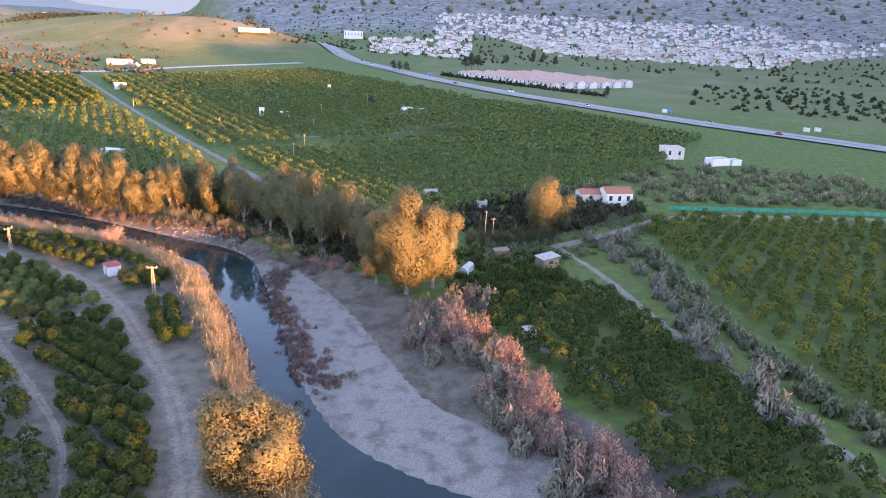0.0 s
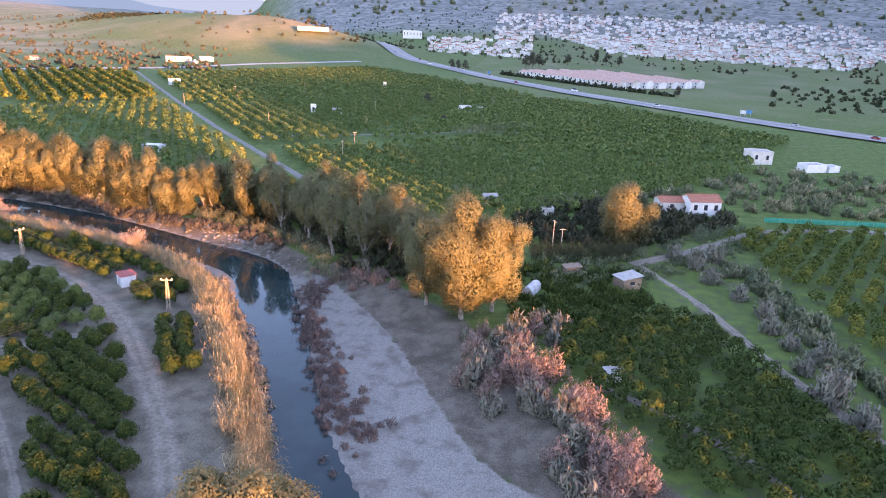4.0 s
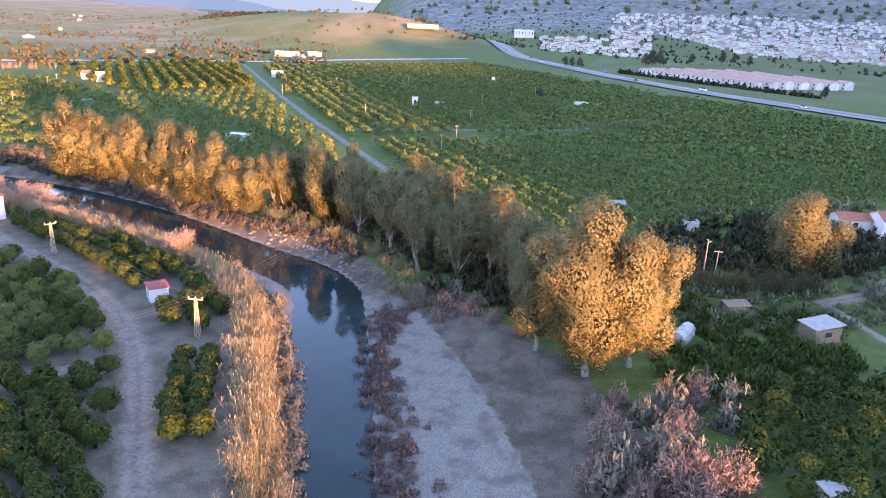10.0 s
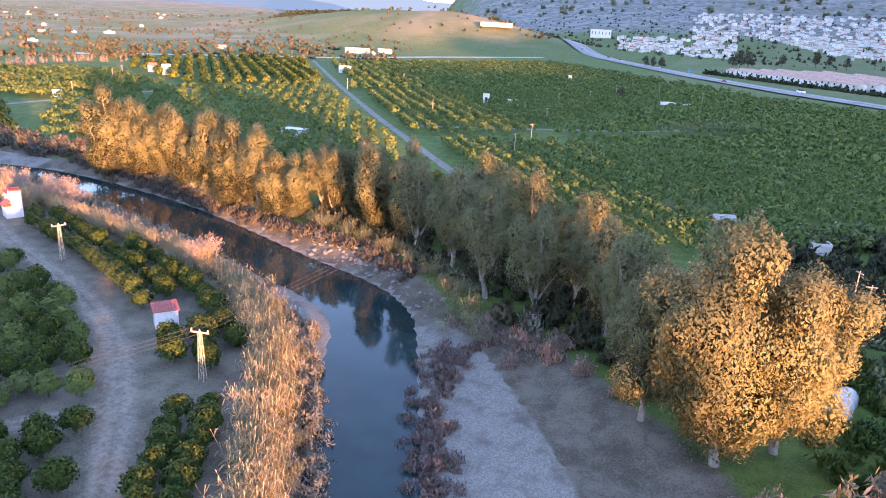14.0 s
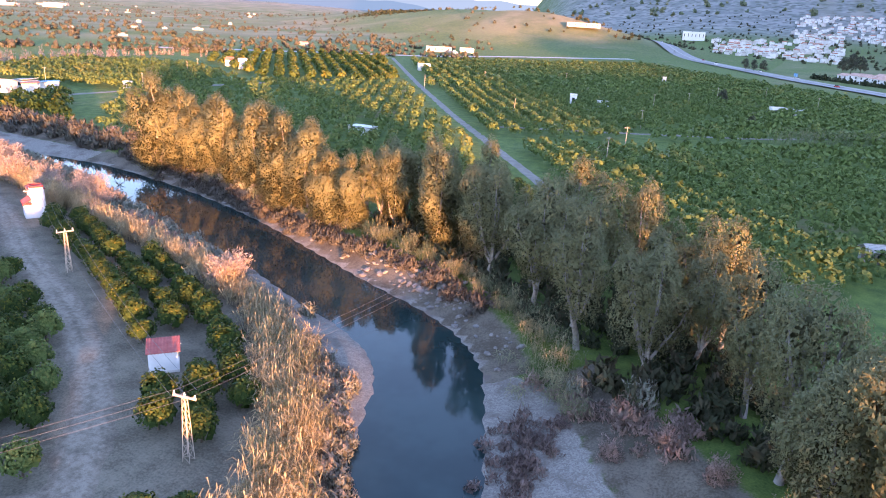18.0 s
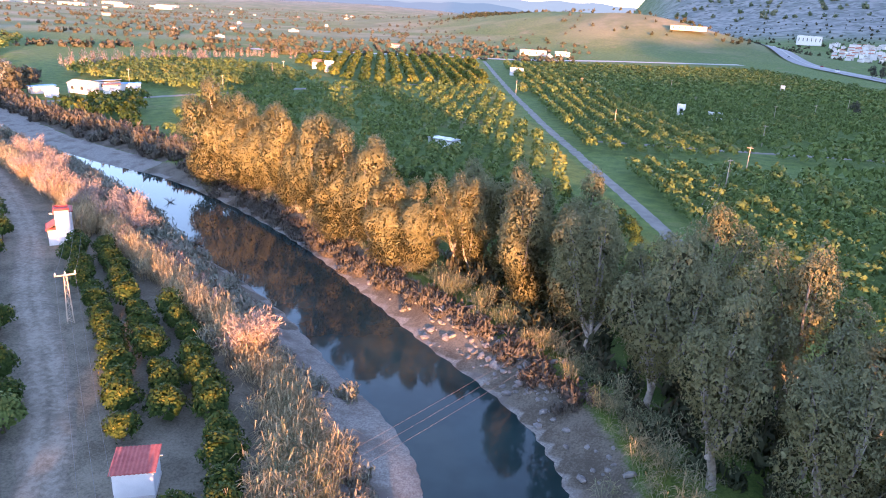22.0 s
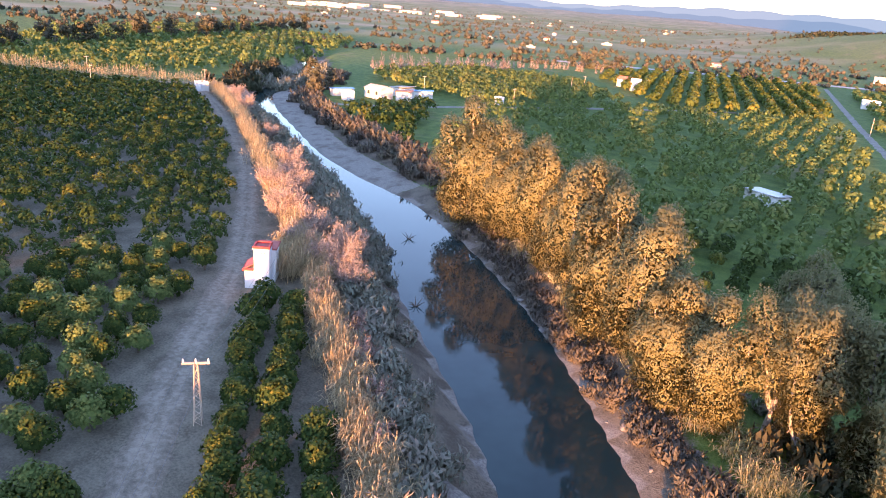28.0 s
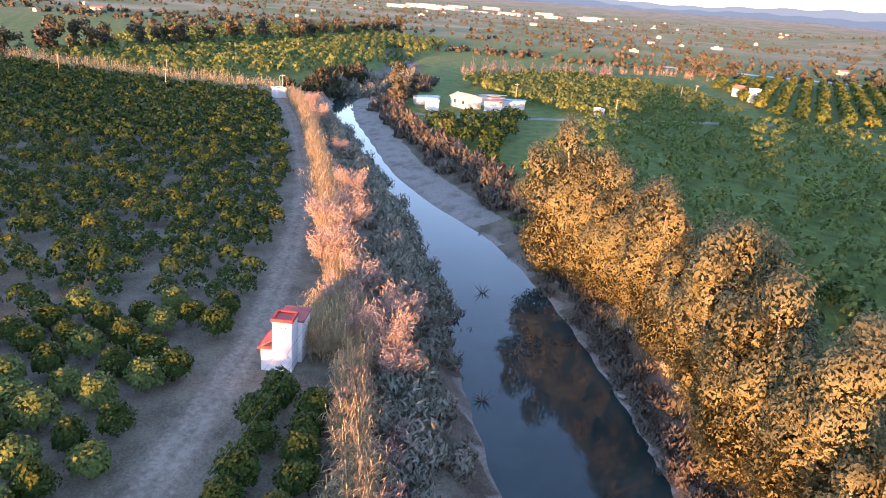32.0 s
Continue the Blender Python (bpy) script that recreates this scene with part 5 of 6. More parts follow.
house("garden_hut", "small white hut with grey roof among citrus trees", 14.8, 111, 2.0, 1.7, 1.6, 20, "shed", 0.3, M_WALLOLD, M_CONCRETE, 0, category="hut")
house("garden_shack", "low weathered shack beside the vegetable plot", 11.4, 154.6, 3.0, 2.2, 1.5, 15, "shed", 0.3, M_WOOD, M_WOOD, 0, category="hut")
house("field_house", "square pale field house at the plantation's edge", 89.9, 301.8, 8.5, 7, 4.6, 8, "flat", wall=M_WALLOLD, windows=2)
house("ruined_house", "low white ruin beside the highway path", 106, 290.9, 9, 5, 2.6, 25, "flat", windows=0)
house("ruined_house", "small white broken-roofed annex", 113.5, 293.1, 5, 4, 2.0, 25, "flat", windows=0)
house("pump_tower", "narrow white pump tower in the plantation", -104, 360.8, 2.6, 2.4, 4.2, 20, "flat", windows=1, category="tower")
house("field_hut", "small white hut in the plantation", -94.9, 366.2, 2.0, 2.0, 2.4, 20, "flat", windows=1, category="hut")
house("field_hut", "tiny white hut beside the pump tower", -92.4, 367.6, 1.8, 1.8, 2.2, 20, "flat", windows=0, category="hut")
house("field_house", "white flat-roofed field house among citrus", -33.4, 408.4, 6.5, 4.5, 2.6, 30, "flat", windows=2)
house("field_house", "white annex with shaded porch", -25, 413.9, 4.2, 3.6, 2.2, 30, "flat", windows=1)
house("pump_tower", "tall white water tower in the far plantation", -96, 498, 2.0, 2.0, 5.0, 10, "flat", windows=1, category="tower")
house("field_house", "white field hut beside the farm road", -222, 452, 7, 5, 3.4, 35, "flat", windows=1)
house("field_shed", "long low white shed in the golden orchard", -124.7, 245.5, 7.6, 3.4, 2.0, -8, "shed", 0.3, M_WALL, M_GREYROOF, 0, category="shed")
house("house", "white village house beyond the grove", -8.1, 207.6, 3.6, 3.0, 1.8, 20, "gable", 0.7, wall=M_CONCRETE, cover=M_CONCRETE, windows=1)
house("field_hut", "low pale concrete block hut", 7.4, 199.5, 3.0, 2.2, 1.6, 10, "flat", windows=0, category="hut", wall=M_WALLOLD)
house("field_hut", "white box hut at the end of the track", -263.4, 176.6, 3.2, 2.8, 2.4, 20, "flat", windows=0, category="hut")
house("warehouse", "long white warehouse by the service road", -319, 651, 22, 12, 3.8, 30, "flat", wall=M_CONCRETE, windows=4, category="warehouse")
house("warehouse", "blue-white warehouse by the service road", -303, 674, 12, 12, 3.4, 30, "flat", wall=M_GREYROOF, windows=2, category="warehouse")
house("farm_building", "white farm building with low grey roof", -251, 227.5, 7, 5.5, 3.0, 20, "gable", 0.8, wall=M_WALLOLD, cover=M_CONCRETE, windows=2, category="barn")
house("farm_building", "grey open barn in the farmyard", -255.6, 238.1, 6.5, 5, 2.6, 20, "shed", 0.6, M_WALLOLD, M_CONCRETE, 1, category="barn")
house("farm_building", "low shed with blue sheet roof", -250.4, 242.6, 7, 3.2, 2.2, 60, "shed", 0.3, M_WALLOLD, M_BLUE, 0, category="barn")
house("farm_building", "pale pink farmyard store", -246, 233.9, 5, 4, 2.6, 60, "shed", 0.3, M_WALLOLD, M_TILE, 0, category="barn")
house("farm_building", "white hut at the farmyard gate", -246, 215, 3, 2.6, 2.4, 10, "flat", windows=0, category="hut")
house("farm_building", "low stable with blue sheet roof", -256.1, 217.3, 7, 3.2, 2.0, 80, "shed", 0.3, M_WALLOLD, M_BLUE, 0, category="barn")
house("field_hut", "white hut beside the lane", -237.2, 263.9, 2.4, 2.0, 2.2, 10, "flat", windows=0, category="hut")
house("field_house", "small house with orange tiled roof in the orchard", -288, 369, 6, 5, 3.2, 20, "gable", 1.2, windows=1)
house("field_house", "white block on a tall stand in the orchard", -273.7, 360.8, 4, 2, 4.8, 60, "flat", windows=0, category="hut")
house("factory", "long cream factory hall below the golden hill", -287, 962, 40, 12, 4.5, 20, "flat", wall=M_CONCRETE, windows=6, category="factory")
house("factory", "big white building at the town's edge", -213, 1322, 34, 18, 13, 10, "flat", windows=6, category="factory")


def polytunnel():
    t = thing("polytunnel", "small white polytunnel under the golden eucalyptus", "greenhouse", (3.5, 143, ground_at(3.5, 143)), 70)
    s = Soup()
    n = 10
    ang = np.linspace(0, np.pi, n)
    v = [(x, 1.15 * math.cos(a), 1.5 * math.sin(a)) for x in (-2.4, 2.4) for a in ang]
    s.add(v, np.array([(k, k + 1, n + k + 1, n + k) for k in range(n - 1)]))
    for x in (-2.4, 2.4):
        s.add([(x, 1.15 * math.cos(a), 1.5 * math.sin(a)) for a in ang], np.array([range(n)]))
    part("cover", s.mesh("cover", M_GREYROOF), t)
    for x in (-2.4, -0.8, 0.8, 2.4):
        part("hoop", Soup().add(*tube([(x, 1.18 * math.cos(a), 1.53 * math.sin(a)) for a in ang], [0.03] * n, 5)).mesh("hoop", M_STEEL), t)


polytunnel()


def net_fence(pts, h, label):
    c = line_at(pts, 4.0)
    t = thing("net_fence", label, "fence")
    z = height(c[:, 0], c[:, 1])
    for k in range(len(c)):
        part("post", Soup().add(*tube([(c[k, 0], c[k, 1], z[k] - 0.2), (c[k, 0], c[k, 1], z[k] + h)], (0.05, 0.05), 5)).mesh("post", M_STEEL), t)
    for k in range(len(c) - 1):
        a, b = c[k], c[k + 1]
        d = np.array([-(b[1] - a[1]), b[0] - a[0]])
        d = d / np.linalg.norm(d) * 0.02
        v = [(a[0] + d[0], a[1] + d[1], z[k]), (b[0] + d[0], b[1] + d[1], z[k + 1]), (b[0] - d[0], b[1] - d[1], z[k + 1]), (a[0] - d[0], a[1] - d[1], z[k])]
        v += [(p, q, r + h) for p, q, r in v]
        part("panel", Soup().add(v, [(0, 3, 2, 1), (4, 5, 6, 7), (0, 1, 5, 4), (1, 2, 6, 5), (2, 3, 7, 6), (3, 0, 4, 7)]).mesh("panel", M_GREENNET), t)


net_fence([(64.5, 208.4), (99.9, 213), (151.8, 216.7)], 1.3, "green netting fence along the citrus field")


# bare winter trees
def bare_tree(seed, h, spread, twigs):
    g = np.random.default_rng(seed)
    wood, tw = Soup(), Soup()
    wood.add(*tube([(0, 0, -0.2), (0.05, 0, h * 0.2), (0, 0.05, h * 0.35)], (0.16, 0.12, 0.09), 7))
    P, D = [], []
    for k in range(16):
        w = k * 2.4 + g.random()
        up = 0.5 + 0.9 * g.random()
        d = np.array([math.cos(w), math.sin(w), up * 1.2])
        d /= np.linalg.norm(d)
        L = (spread + (h - spread) * d[2] ** 2) * (0.55 + 0.35 * g.random())
        a = np.array([0, 0, h * (0.12 + 0.22 * g.random())])
        m, e = a + d * L * 0.5 + np.array([0, 0, 0.05 * L]), a + d * L
        wood.add(*tube([a, m, e], (0.07, 0.045, 0.015), 5))
        n = twigs // 16
        u = 0.3 + 0.75 * g.random(n)
        P.append(a + d * L * u[:, None] + g.normal(size=(n, 3)) * spread * 0.16)
        D.append(d + g.normal(size=(n, 3)) * 0.5)
    P, D = np.concatenate(P), np.concatenate(D)
    P[:, 2] = np.maximum(P[:, 2], 0.3)
    s = 0.55 * (0.6 + 0.8 * g.random(len(P)))
    v, f = leaf_cards(P, g.normal(size=(len(P), 3)), s, 0.05 + 0.04 * g.random(len(P)), D)
    tw.add(v, f, 0.0)
    return tw.mesh("crown", M_TWIG), wood.mesh("trunk", M_BARK, True)


BARE = [bare_tree(500 + k, h, sp, 2400) for k, (h, sp) in enumerate(((4.6, 2.4), (3.8, 2.4), (5.2, 2.2)))]


def bare(k, x, y, s, turn, label="leafless pale pink tree glowing in low sun", group="bare riverside trees"):
    t = thing("bare_tree", label, "tree", (x, y, ground_at(x, y) - 0.05), turn, group)
    part("crown", BARE[k][0], t)
    part("trunk", BARE[k][1], t)
    t.scale = (s, s, s)


for i, (x, y, s) in enumerate(((-137, 159, 0.8), (-112.5, 159, 0.75), (-120, 157, 0.7), (-75.4, 145.3, 1.0), (-138.2, 160.2, 1.15), (-129.2, 161, 0.9), (-125.3, 157.6, 0.8), (-121, 161.9, 1.0), (-116.2, 159, 0.85), (-145.8, 163.9, 1.0), (-155, 166.6, 1.0), (-164.2, 169.3, 0.9), (-150.1, 161.8, 0.9), (-192.6, 175.4, 0.8), (-226.3, 179.1, 0.9), (-240.9, 180.5, 1.0), (-247.5, 182.2, 0.9))):
    bare(i % 3, x, y, s * (1.2 if -178 < x < -112 else 1.1), 67 * i)


def tamarisk(x, y, s, k, label="feathery pinkish tamarisk shrub near the gravel"):
    g = np.random.default_rng(int(abs(x * 13 + y * 7)))
    t = thing("tamarisk_shrub", label, "shrub", (x, y, ground_at(x, y) - 0.1), g.random() * 360, "riverside shrubs")
    if k not in TAM:
        v, f = TAMARISK[k]
        st = Soup()
        for a in range(7):
            w = a * 0.9 + k
            st.add(*tube([(0, 0, -0.1), (0.5 * math.cos(w), 0.5 * math.sin(w), 1.4), (1.1 * math.cos(w), 1.1 * math.sin(w), 2.8)], (0.07, 0.05, 0.015), 5))
        TAM[k] = (finish("crown", v, f, M_TAMARISK, np.zeros(len(v)), soft=rounded(v, f, (0, 0, 1.2), 0.6)), st.mesh("stems", M_DARKBARK))
        v, f = GREYBUSH[k]
        TAM[k + 10] = (finish("crown", v * 1.25, f, M_GREYBUSH, np.random.default_rng(k).random(len(v) // 4).repeat(4) * 0.6, soft=rounded(v, f, (0, 0, 0.8), 0.6)), TAM[k][1])
    a, b = TAM[k]
    part("crown", a, t)
    part("stem", b, t)
    t.scale = (s, s, s)


def grey_shrub(x, y, s, k, label="grey-green reedy bush beside the river"):
    g = np.random.default_rng(int(abs(x * 11 + y * 5)))
    t = thing("reedy_bush", label, "shrub", (x, y, ground_at(x, y) - 0.1), g.random() * 360, "riverside shrubs")
    part("crown", TAM[k + 10][0], t)
    part("stem", TAM[k + 10][1], t)
    t.scale = (s, s, s * 1.1)


TAM = {}
belt = np.random.default_rng(44)
for i in range(84):          # the belt of shrubs between the gravel and the citrus
    u = belt.random()
    x, y = -3 + 31 * u + belt.normal() * 2.4, 116.7 - 57.7 * u + belt.normal() * 2.0
    if belt.random() < 0.62:
        tamarisk(x, y, 0.9 + 0.55 * belt.random(), i % 4)
    else:
        grey_shrub(x - 1.5, y - 1.0, 0.8 + 0.5 * belt.random(), i % 4) if i > 4 else tamarisk(x, y, 0.9, i % 4)
for i, (x, y, s) in enumerate(((-25.5, 141.8, .7), (-29.5, 139.6, .6), (-21.4, 138.8, .7), (-17.3, 135.8, .6), (-85.3, 149, .9), (-91.2, 151.9, .8), (-97, 153.2, .95), (-101.8, 154.5, .8), (-108.4, 153.7, .9), (-111.3, 155.2, .9), (-104.8, 156.5, .6), (-179.3, 197.7, 1.0), (-150.2, 195.8, .9), (-159.5, 196.8, 1.0))):
    tamarisk(x, y, s, i % 4)
for i, (x, y, s) in enumerate(((43.3, 110.5, 1.4), (45.4, 104.4, 1.1), (48.5, 96.2, 1.5), (46.6, 87.8, 1.5), (49.7, 83.8, 1.2), (43, 133.5, 1.0), (44.1, 127.3, .9), (43.9, 139.8, 1.0), (41.8, 148, 1.0), (38.6, 156.1, 1.1), (37.5, 164.4, 1.2), (42.4, 170.1, 1.2), (34.3, 170.5, 1.0), (43.2, 118.9, .9), (47.2, 123.3, 1.0), (46.3, 114.9, 1.0), (-28.7, 145.9, .8), (-34.7, 146.7, .7))):
    grey_shrub(x, y, s, i % 4)

for i, (x, y, s) in enumerate(((-4, 122, .8), (-1.5, 119.5, .9), (1, 122.5, 1.1), (4, 124.5, 1.0), (-6.5, 120, .6), (7, 121, .9), (2.5, 118, 1.0), (5, 128, .9), (8, 126, 1.0))):
    (grey_shrub if i % 3 else tamarisk)(x, y, s, i % 4)

# dark scrub round the farmhouse, the hedge of canes, the grove's undergrowth
g = np.random.default_rng(21)
x, y = grid_in([(-0.1, 173.4), (24.2, 172.1), (38.1, 185.7), (56.3, 202.2), (58.3, 211), (35.6, 215.7), (17.3, 212.9), (-0.7, 197.1)], 2.6, 2.6, 10, 0.9, 0.1, 31)
ok = np.hypot(x - 48, y - 213) > 6
plant("scrub", "dark tangled scrub around the farmhouse", "scrub", SCRUB, x[ok], y[ok], M_SCRUB, 0.6, 1.2, g.random(int(ok.sum())) * 0.5, 31)
x, y = along([(3.2, 161.2), (13.2, 164.2), (24.3, 167.3)], 0.5, 0.5, 32)
plant("cane_hedge", "tall dark green cane hedge behind the garden", "hedge", CANES, x, y, M_SCRUB, 0.75, 0.95, None, 32, round_leaves=False)
x, y = grid_in([(-15.4, 136.9), (-33.8, 148.8), (-54.4, 165.9), (-74.6, 174.5), (-76.9, 182.8), (-53, 184), (-32.6, 174.2), (-13.7, 149.5)], 2.4, 2.4, 30, 0.9, 0.1, 33)
ok = ~((np.abs(x + 36) < 4) & (np.abs(y - 152) < 3))
plant("undergrowth", "shaded undergrowth beneath the eucalyptus grove", "scrub", SCRUB, x[ok], y[ok], M_SCRUB, 0.5, 1.1, g.random(int(ok.sum())) * 0.6, 33)
x, y = grid_in([(-76.6, 174.4), (-102.1, 178.4), (-129.4, 190.4), (-129.9, 198.7), (-98.8, 190.1), (-77, 184.9)], 2.6, 2.6, 20, 0.9, 0.15, 34)
plant("undergrowth", "olive scrub beneath the golden trees", "scrub", SCRUB, x, y, M_GREYBUSH, 0.4, 0.8, g.random(len(x)), 34)
x, y = grid_in([(58.2, 216.3), (152, 224.4), (153.2, 275.7), (94.3, 282.6), (59.9, 250.1)], 4.0, 4.0, 12, 1.5, 0.35, 35)
plant("scrub", "grey-green scrubland beyond the green fence", "scrub", SCRUB, x, y, M_CANEGREEN, 0.6, 1.2, g.random(len(x)), 35)
x, y = grid_in([(-12, 203), (14, 208), (38, 222), (62, 250), (84, 278), (56, 246), (24, 220), (-8, 205)], 3.0, 3.0, 25, 1.2, 0.15, 38)
plant("scrub", "mixed grey and dark bushes along the plantation's edge", "scrub", SCRUB, x, y, M_CANEGREEN, 0.6, 1.3, g.random(len(x)) * 0.6, 38)
x, y = grid_in([(3, 125), (26.9, 134.4), (24.5, 157.3), (2.2, 158.5), (-3.5, 143.5)], 1.8, 1.8, 12, 0.9, 0.10, 36)
ok = (np.hypot(x - 21.5, y - 150) > 4) & (np.hypot(x - 3.5, y - 143) > 3.5) & (np.hypot(x - 11.5, y - 154) > 3)
plant("garden_scrub", "low shrubs and small trees in the grassy garden", "scrub", LOWBUSH, x[ok], y[ok], M_ORANGE, 0.8, 1.8, g.random(int(ok.sum())) * 0.2, 36)
x, y = grid_in([(4, 146), (26, 152), (36, 162), (52, 176), (62, 198), (46, 202), (32, 176), (8, 164), (0, 152)], 1.9, 1.9, 20, 0.9, 0.2, 39)
ok = (np.hypot(x - 21.5, y - 150) > 3.5) & clear_of(x, y, [([(24.3, 163.6), (31.3, 169.3), (42.3, 179.6), (60.5, 198.4)], 2.2)])
plant("garden_scrub", "rank weeds and low bushes round the garden plots", "scrub", LOWBUSH, x[ok], y[ok], M_CANEGREEN, 0.6, 1.5, g.random(int(ok.sum())) * 0.2, 39)

x, y = along([(46.6, 167.3), (48.9, 146.5), (50.2, 123.5), (54.4, 106.9), (58.6, 92.4), (63.7, 76), (69.9, 59.2)], 0.6, 1.8, 37)
plant("ditch_scrub", "dull green bramble bank between the lane and the citrus", "scrub", SCRUB, x, y, M_CANEGREEN, 0.5, 1.0, g.random(len(x)) * 0.5, 37)
# stones along the outer bank
def stone(seed):
    g = np.random.default_rng(seed)
    bm = bmesh.new()
    bmesh.ops.create_icosphere(bm, subdivisions=1, radius=0.5)
    for v in bm.verts:
        v.co *= 0.75 + 0.5 * g.random()
        v.co.z *= 0.65
    me = bpy.data.meshes.new("stone")
    bm.to_mesh(me)
    bm.free()
    me.materials.append(M_STONE)
    return me


STONES = [stone(600 + k) for k in range(5)]
bank_stones = thing("bank_stones", "pale tumbled boulders along the steep river bank", "stones", (0, 0, 0))
c = line_at([(-41.9, 150.6), (-48.1, 158.3), (-58.3, 163.1), (-68.4, 166.9), (-78.4, 170.1), (-92.3, 175.2), (-111.8, 181), (-134.7, 186.9)], 0.5)
for i in range(300):
    p = c[g.integers(len(c))] if g.random() < 0.4 else c[int(len(c) * (0.12 + 0.22 * g.random()))]
    o = g.normal() * 1.5
    x, y = p[0] + o * 0.4, p[1] + o
    edge = float(river_frame(np.array([x]), np.array([y]))[0][0])
    if edge < 0.2 or edge > 8:
        continue
    b = part("stone", STONES[i % 5], bank_stones)
    s = 0.3 + 0.65 * g.random() ** 2
    b.matrix_basis = pose(x, y, ground_at(x, y) + 0.08 * s, g.random() * 30, g.random() * 30, g.random() * 360) @ Matrix.Diagonal((s * 1.3, s, s, 1))

# a snag of driftwood in the river
for x, y, s in ((-133.1, 176.7, 1.0), (-33.1, 96.1, 0.7), (-112, 166.5, 0.9)):
    t = thing("driftwood", "dark tangled driftwood branches caught in the river", "branch", (x, y, -2.75), x * 11)
    for k in range(7):
        w = k * 0.9
        part("branch", Soup().add(*tube([(0, 0, 0), (0.5 * s * math.cos(w), 0.5 * s * math.sin(w), 0.5 * s), (1.1 * s * math.cos(w), 1.1 * s * math.sin(w), (0.5 + 0.1 * k) * s)], (0.07, 0.05, 0.015), 5)).mesh("branch", M_DARKBARK), t)

# ---- the town and the distance ----
PANE = boxes("window", M_GLASS, (-0.6, 0.6, -0.06, 0.06, 0, 1.4), bevel=0.0)


def furnish(t, kit):
    """Gives a far house its wall, roof and windows."""
    part("wall", kit[0], t)
    part("roof", kit[1], t)
    for p in kit[2]:
        part("window", PANE, t).location = p


def town_house(w, d, h, roof, face=M_TOWN):
    s = Soup().add(*box(-w / 2, w / 2, -d / 2, d / 2, -6, h, 0.0))
    r = Soup()
    if roof:
        r = gable_roof(-w / 2, w / 2, -d / 2, d / 2, h, 1.6, 0.4)
        wm = Soup().add(*gable_walls(-w / 2, w / 2, -d / 2, d / 2, h, 1.6)).add(*box(-w / 2 + 0.1, w / 2 - 0.1, -d / 2 + 0.1, d / 2 - 0.1, -6, 0)).mesh("wall", face)
    else:
        r.add(*box(-w / 2 + 0.3, w / 2 - 0.3, -d / 2 + 0.3, d / 2 - 0.3, h + 0.004, h + 0.2))
        r.add(*box(-w / 5, w / 6, -d / 5, d / 6, h + 0.2, h + 2.4))
        wm = s.mesh("wall", face)
    win = [(-w / 2 + w * (k + 0.5) / 3, -d / 2, fl * 3 + 1.0) for fl in range(max(1, int(h / 3))) for k in range(3)]
    return wm, r.mesh("roof", M_TILE if roof else M_CONCRETE), win


TOWN = [town_house(*a) for a in ((11, 9, 6, 0), (14, 10, 9, 0), (9, 9, 6, 1), (18, 11, 7, 0), (12, 9, 7, 1), (22, 12, 12, 0))]
g = np.random.default_rng(61)
spots = []
while len(spots) < 1500:
    az, d = radians(-8.5 + 42 * g.random()), 930 + 830 * g.random() ** 0.9
    a = math.degrees(az)
    near = 950 if a < 0 else (1500 - 60 * a if a < 7 else 1060)
    far = 1250 if a < -3 else (1780 if a < 24 else 1600)
    if a > 24:
        near = 1060 + 60 * (a - 24)
    if d < near or d > far:
        continue
    x, y = d * math.sin(az), 100 + d * math.cos(az)
    if all((x - p) ** 2 + (y - q) ** 2 > 60 for p, q in spots):
        spots.append((x, y))
    elif g.random() < 0.02:
        spots.append((x, y))
join = [Soup(), Soup(), Soup()]
for i, (x, y) in enumerate(spots):
    k = int(g.choice(6, p=[.22, .16, .25, .10, .22, .05]))
    z = ground_at(x, y)
    turn = 12 + 20 * math.sin(x * 0.004) + g.choice([0, 0, 90]) + g.normal() * 6
    s = 0.46 + 0.26 * g.random()
    if i < 140:
        t = thing("town_house", ("white flat-roofed town house on the slope", "white town house with tiled roof on the slope")[k in (2, 4)], "house", (x, y, z), turn, "town houses")
        furnish(t, TOWN[k])
        t.scale = (s, s, s)
    else:
        w = radians(turn)
        R = np.array([[math.cos(w), -math.sin(w), 0], [math.sin(w), math.cos(w), 0], [0, 0, 1]]) * s
        for q, me in enumerate(TOWN[k][:2]):
            v = np.zeros(len(me.vertices) * 3)
            me.vertices.foreach_get("co", v)
            by = {}
            for p in me.polygons:
                by.setdefault(len(p.vertices), []).append(tuple(p.vertices))
            join[2 if q == 1 and k in (2, 4) else q].add(v.reshape(-1, 3) @ R.T + (x, y, z), [np.array(b) for b in by.values()])
far_town = thing("town_quarter", "crowded white town houses climbing the slope", "town", kind="stuff")
part("walls", join[0].mesh("walls", M_TOWN), far_town)
part("roofs", join[1].mesh("roofs", M_CONCRETE), far_town)
part("tiled_roofs", join[2].mesh("tiled_roofs", M_TILE), far_town)

# terraces with red roofs beside the highway
TER = (Soup().add(*gable_walls(-5, 5, -5, 5, 5.2, 1.5)).mesh("wall", M_TOWN), gable_roof(-5, 5, -5, 5, 5.2, 1.5, 0.3).mesh("roof", M_FADED), [(-2.6, -5, 3.3), (2.6, -5, 3.3), (-2.4, -5, 0.7), (2.4, -5, 0.7)])
a, b, d = np.array([-6, 711]), np.array([105, 592]), np.array([0.72, 0.69])
u = (b - a) / np.linalg.norm(b - a)
turn = math.degrees(math.atan2(u[1], u[0]))
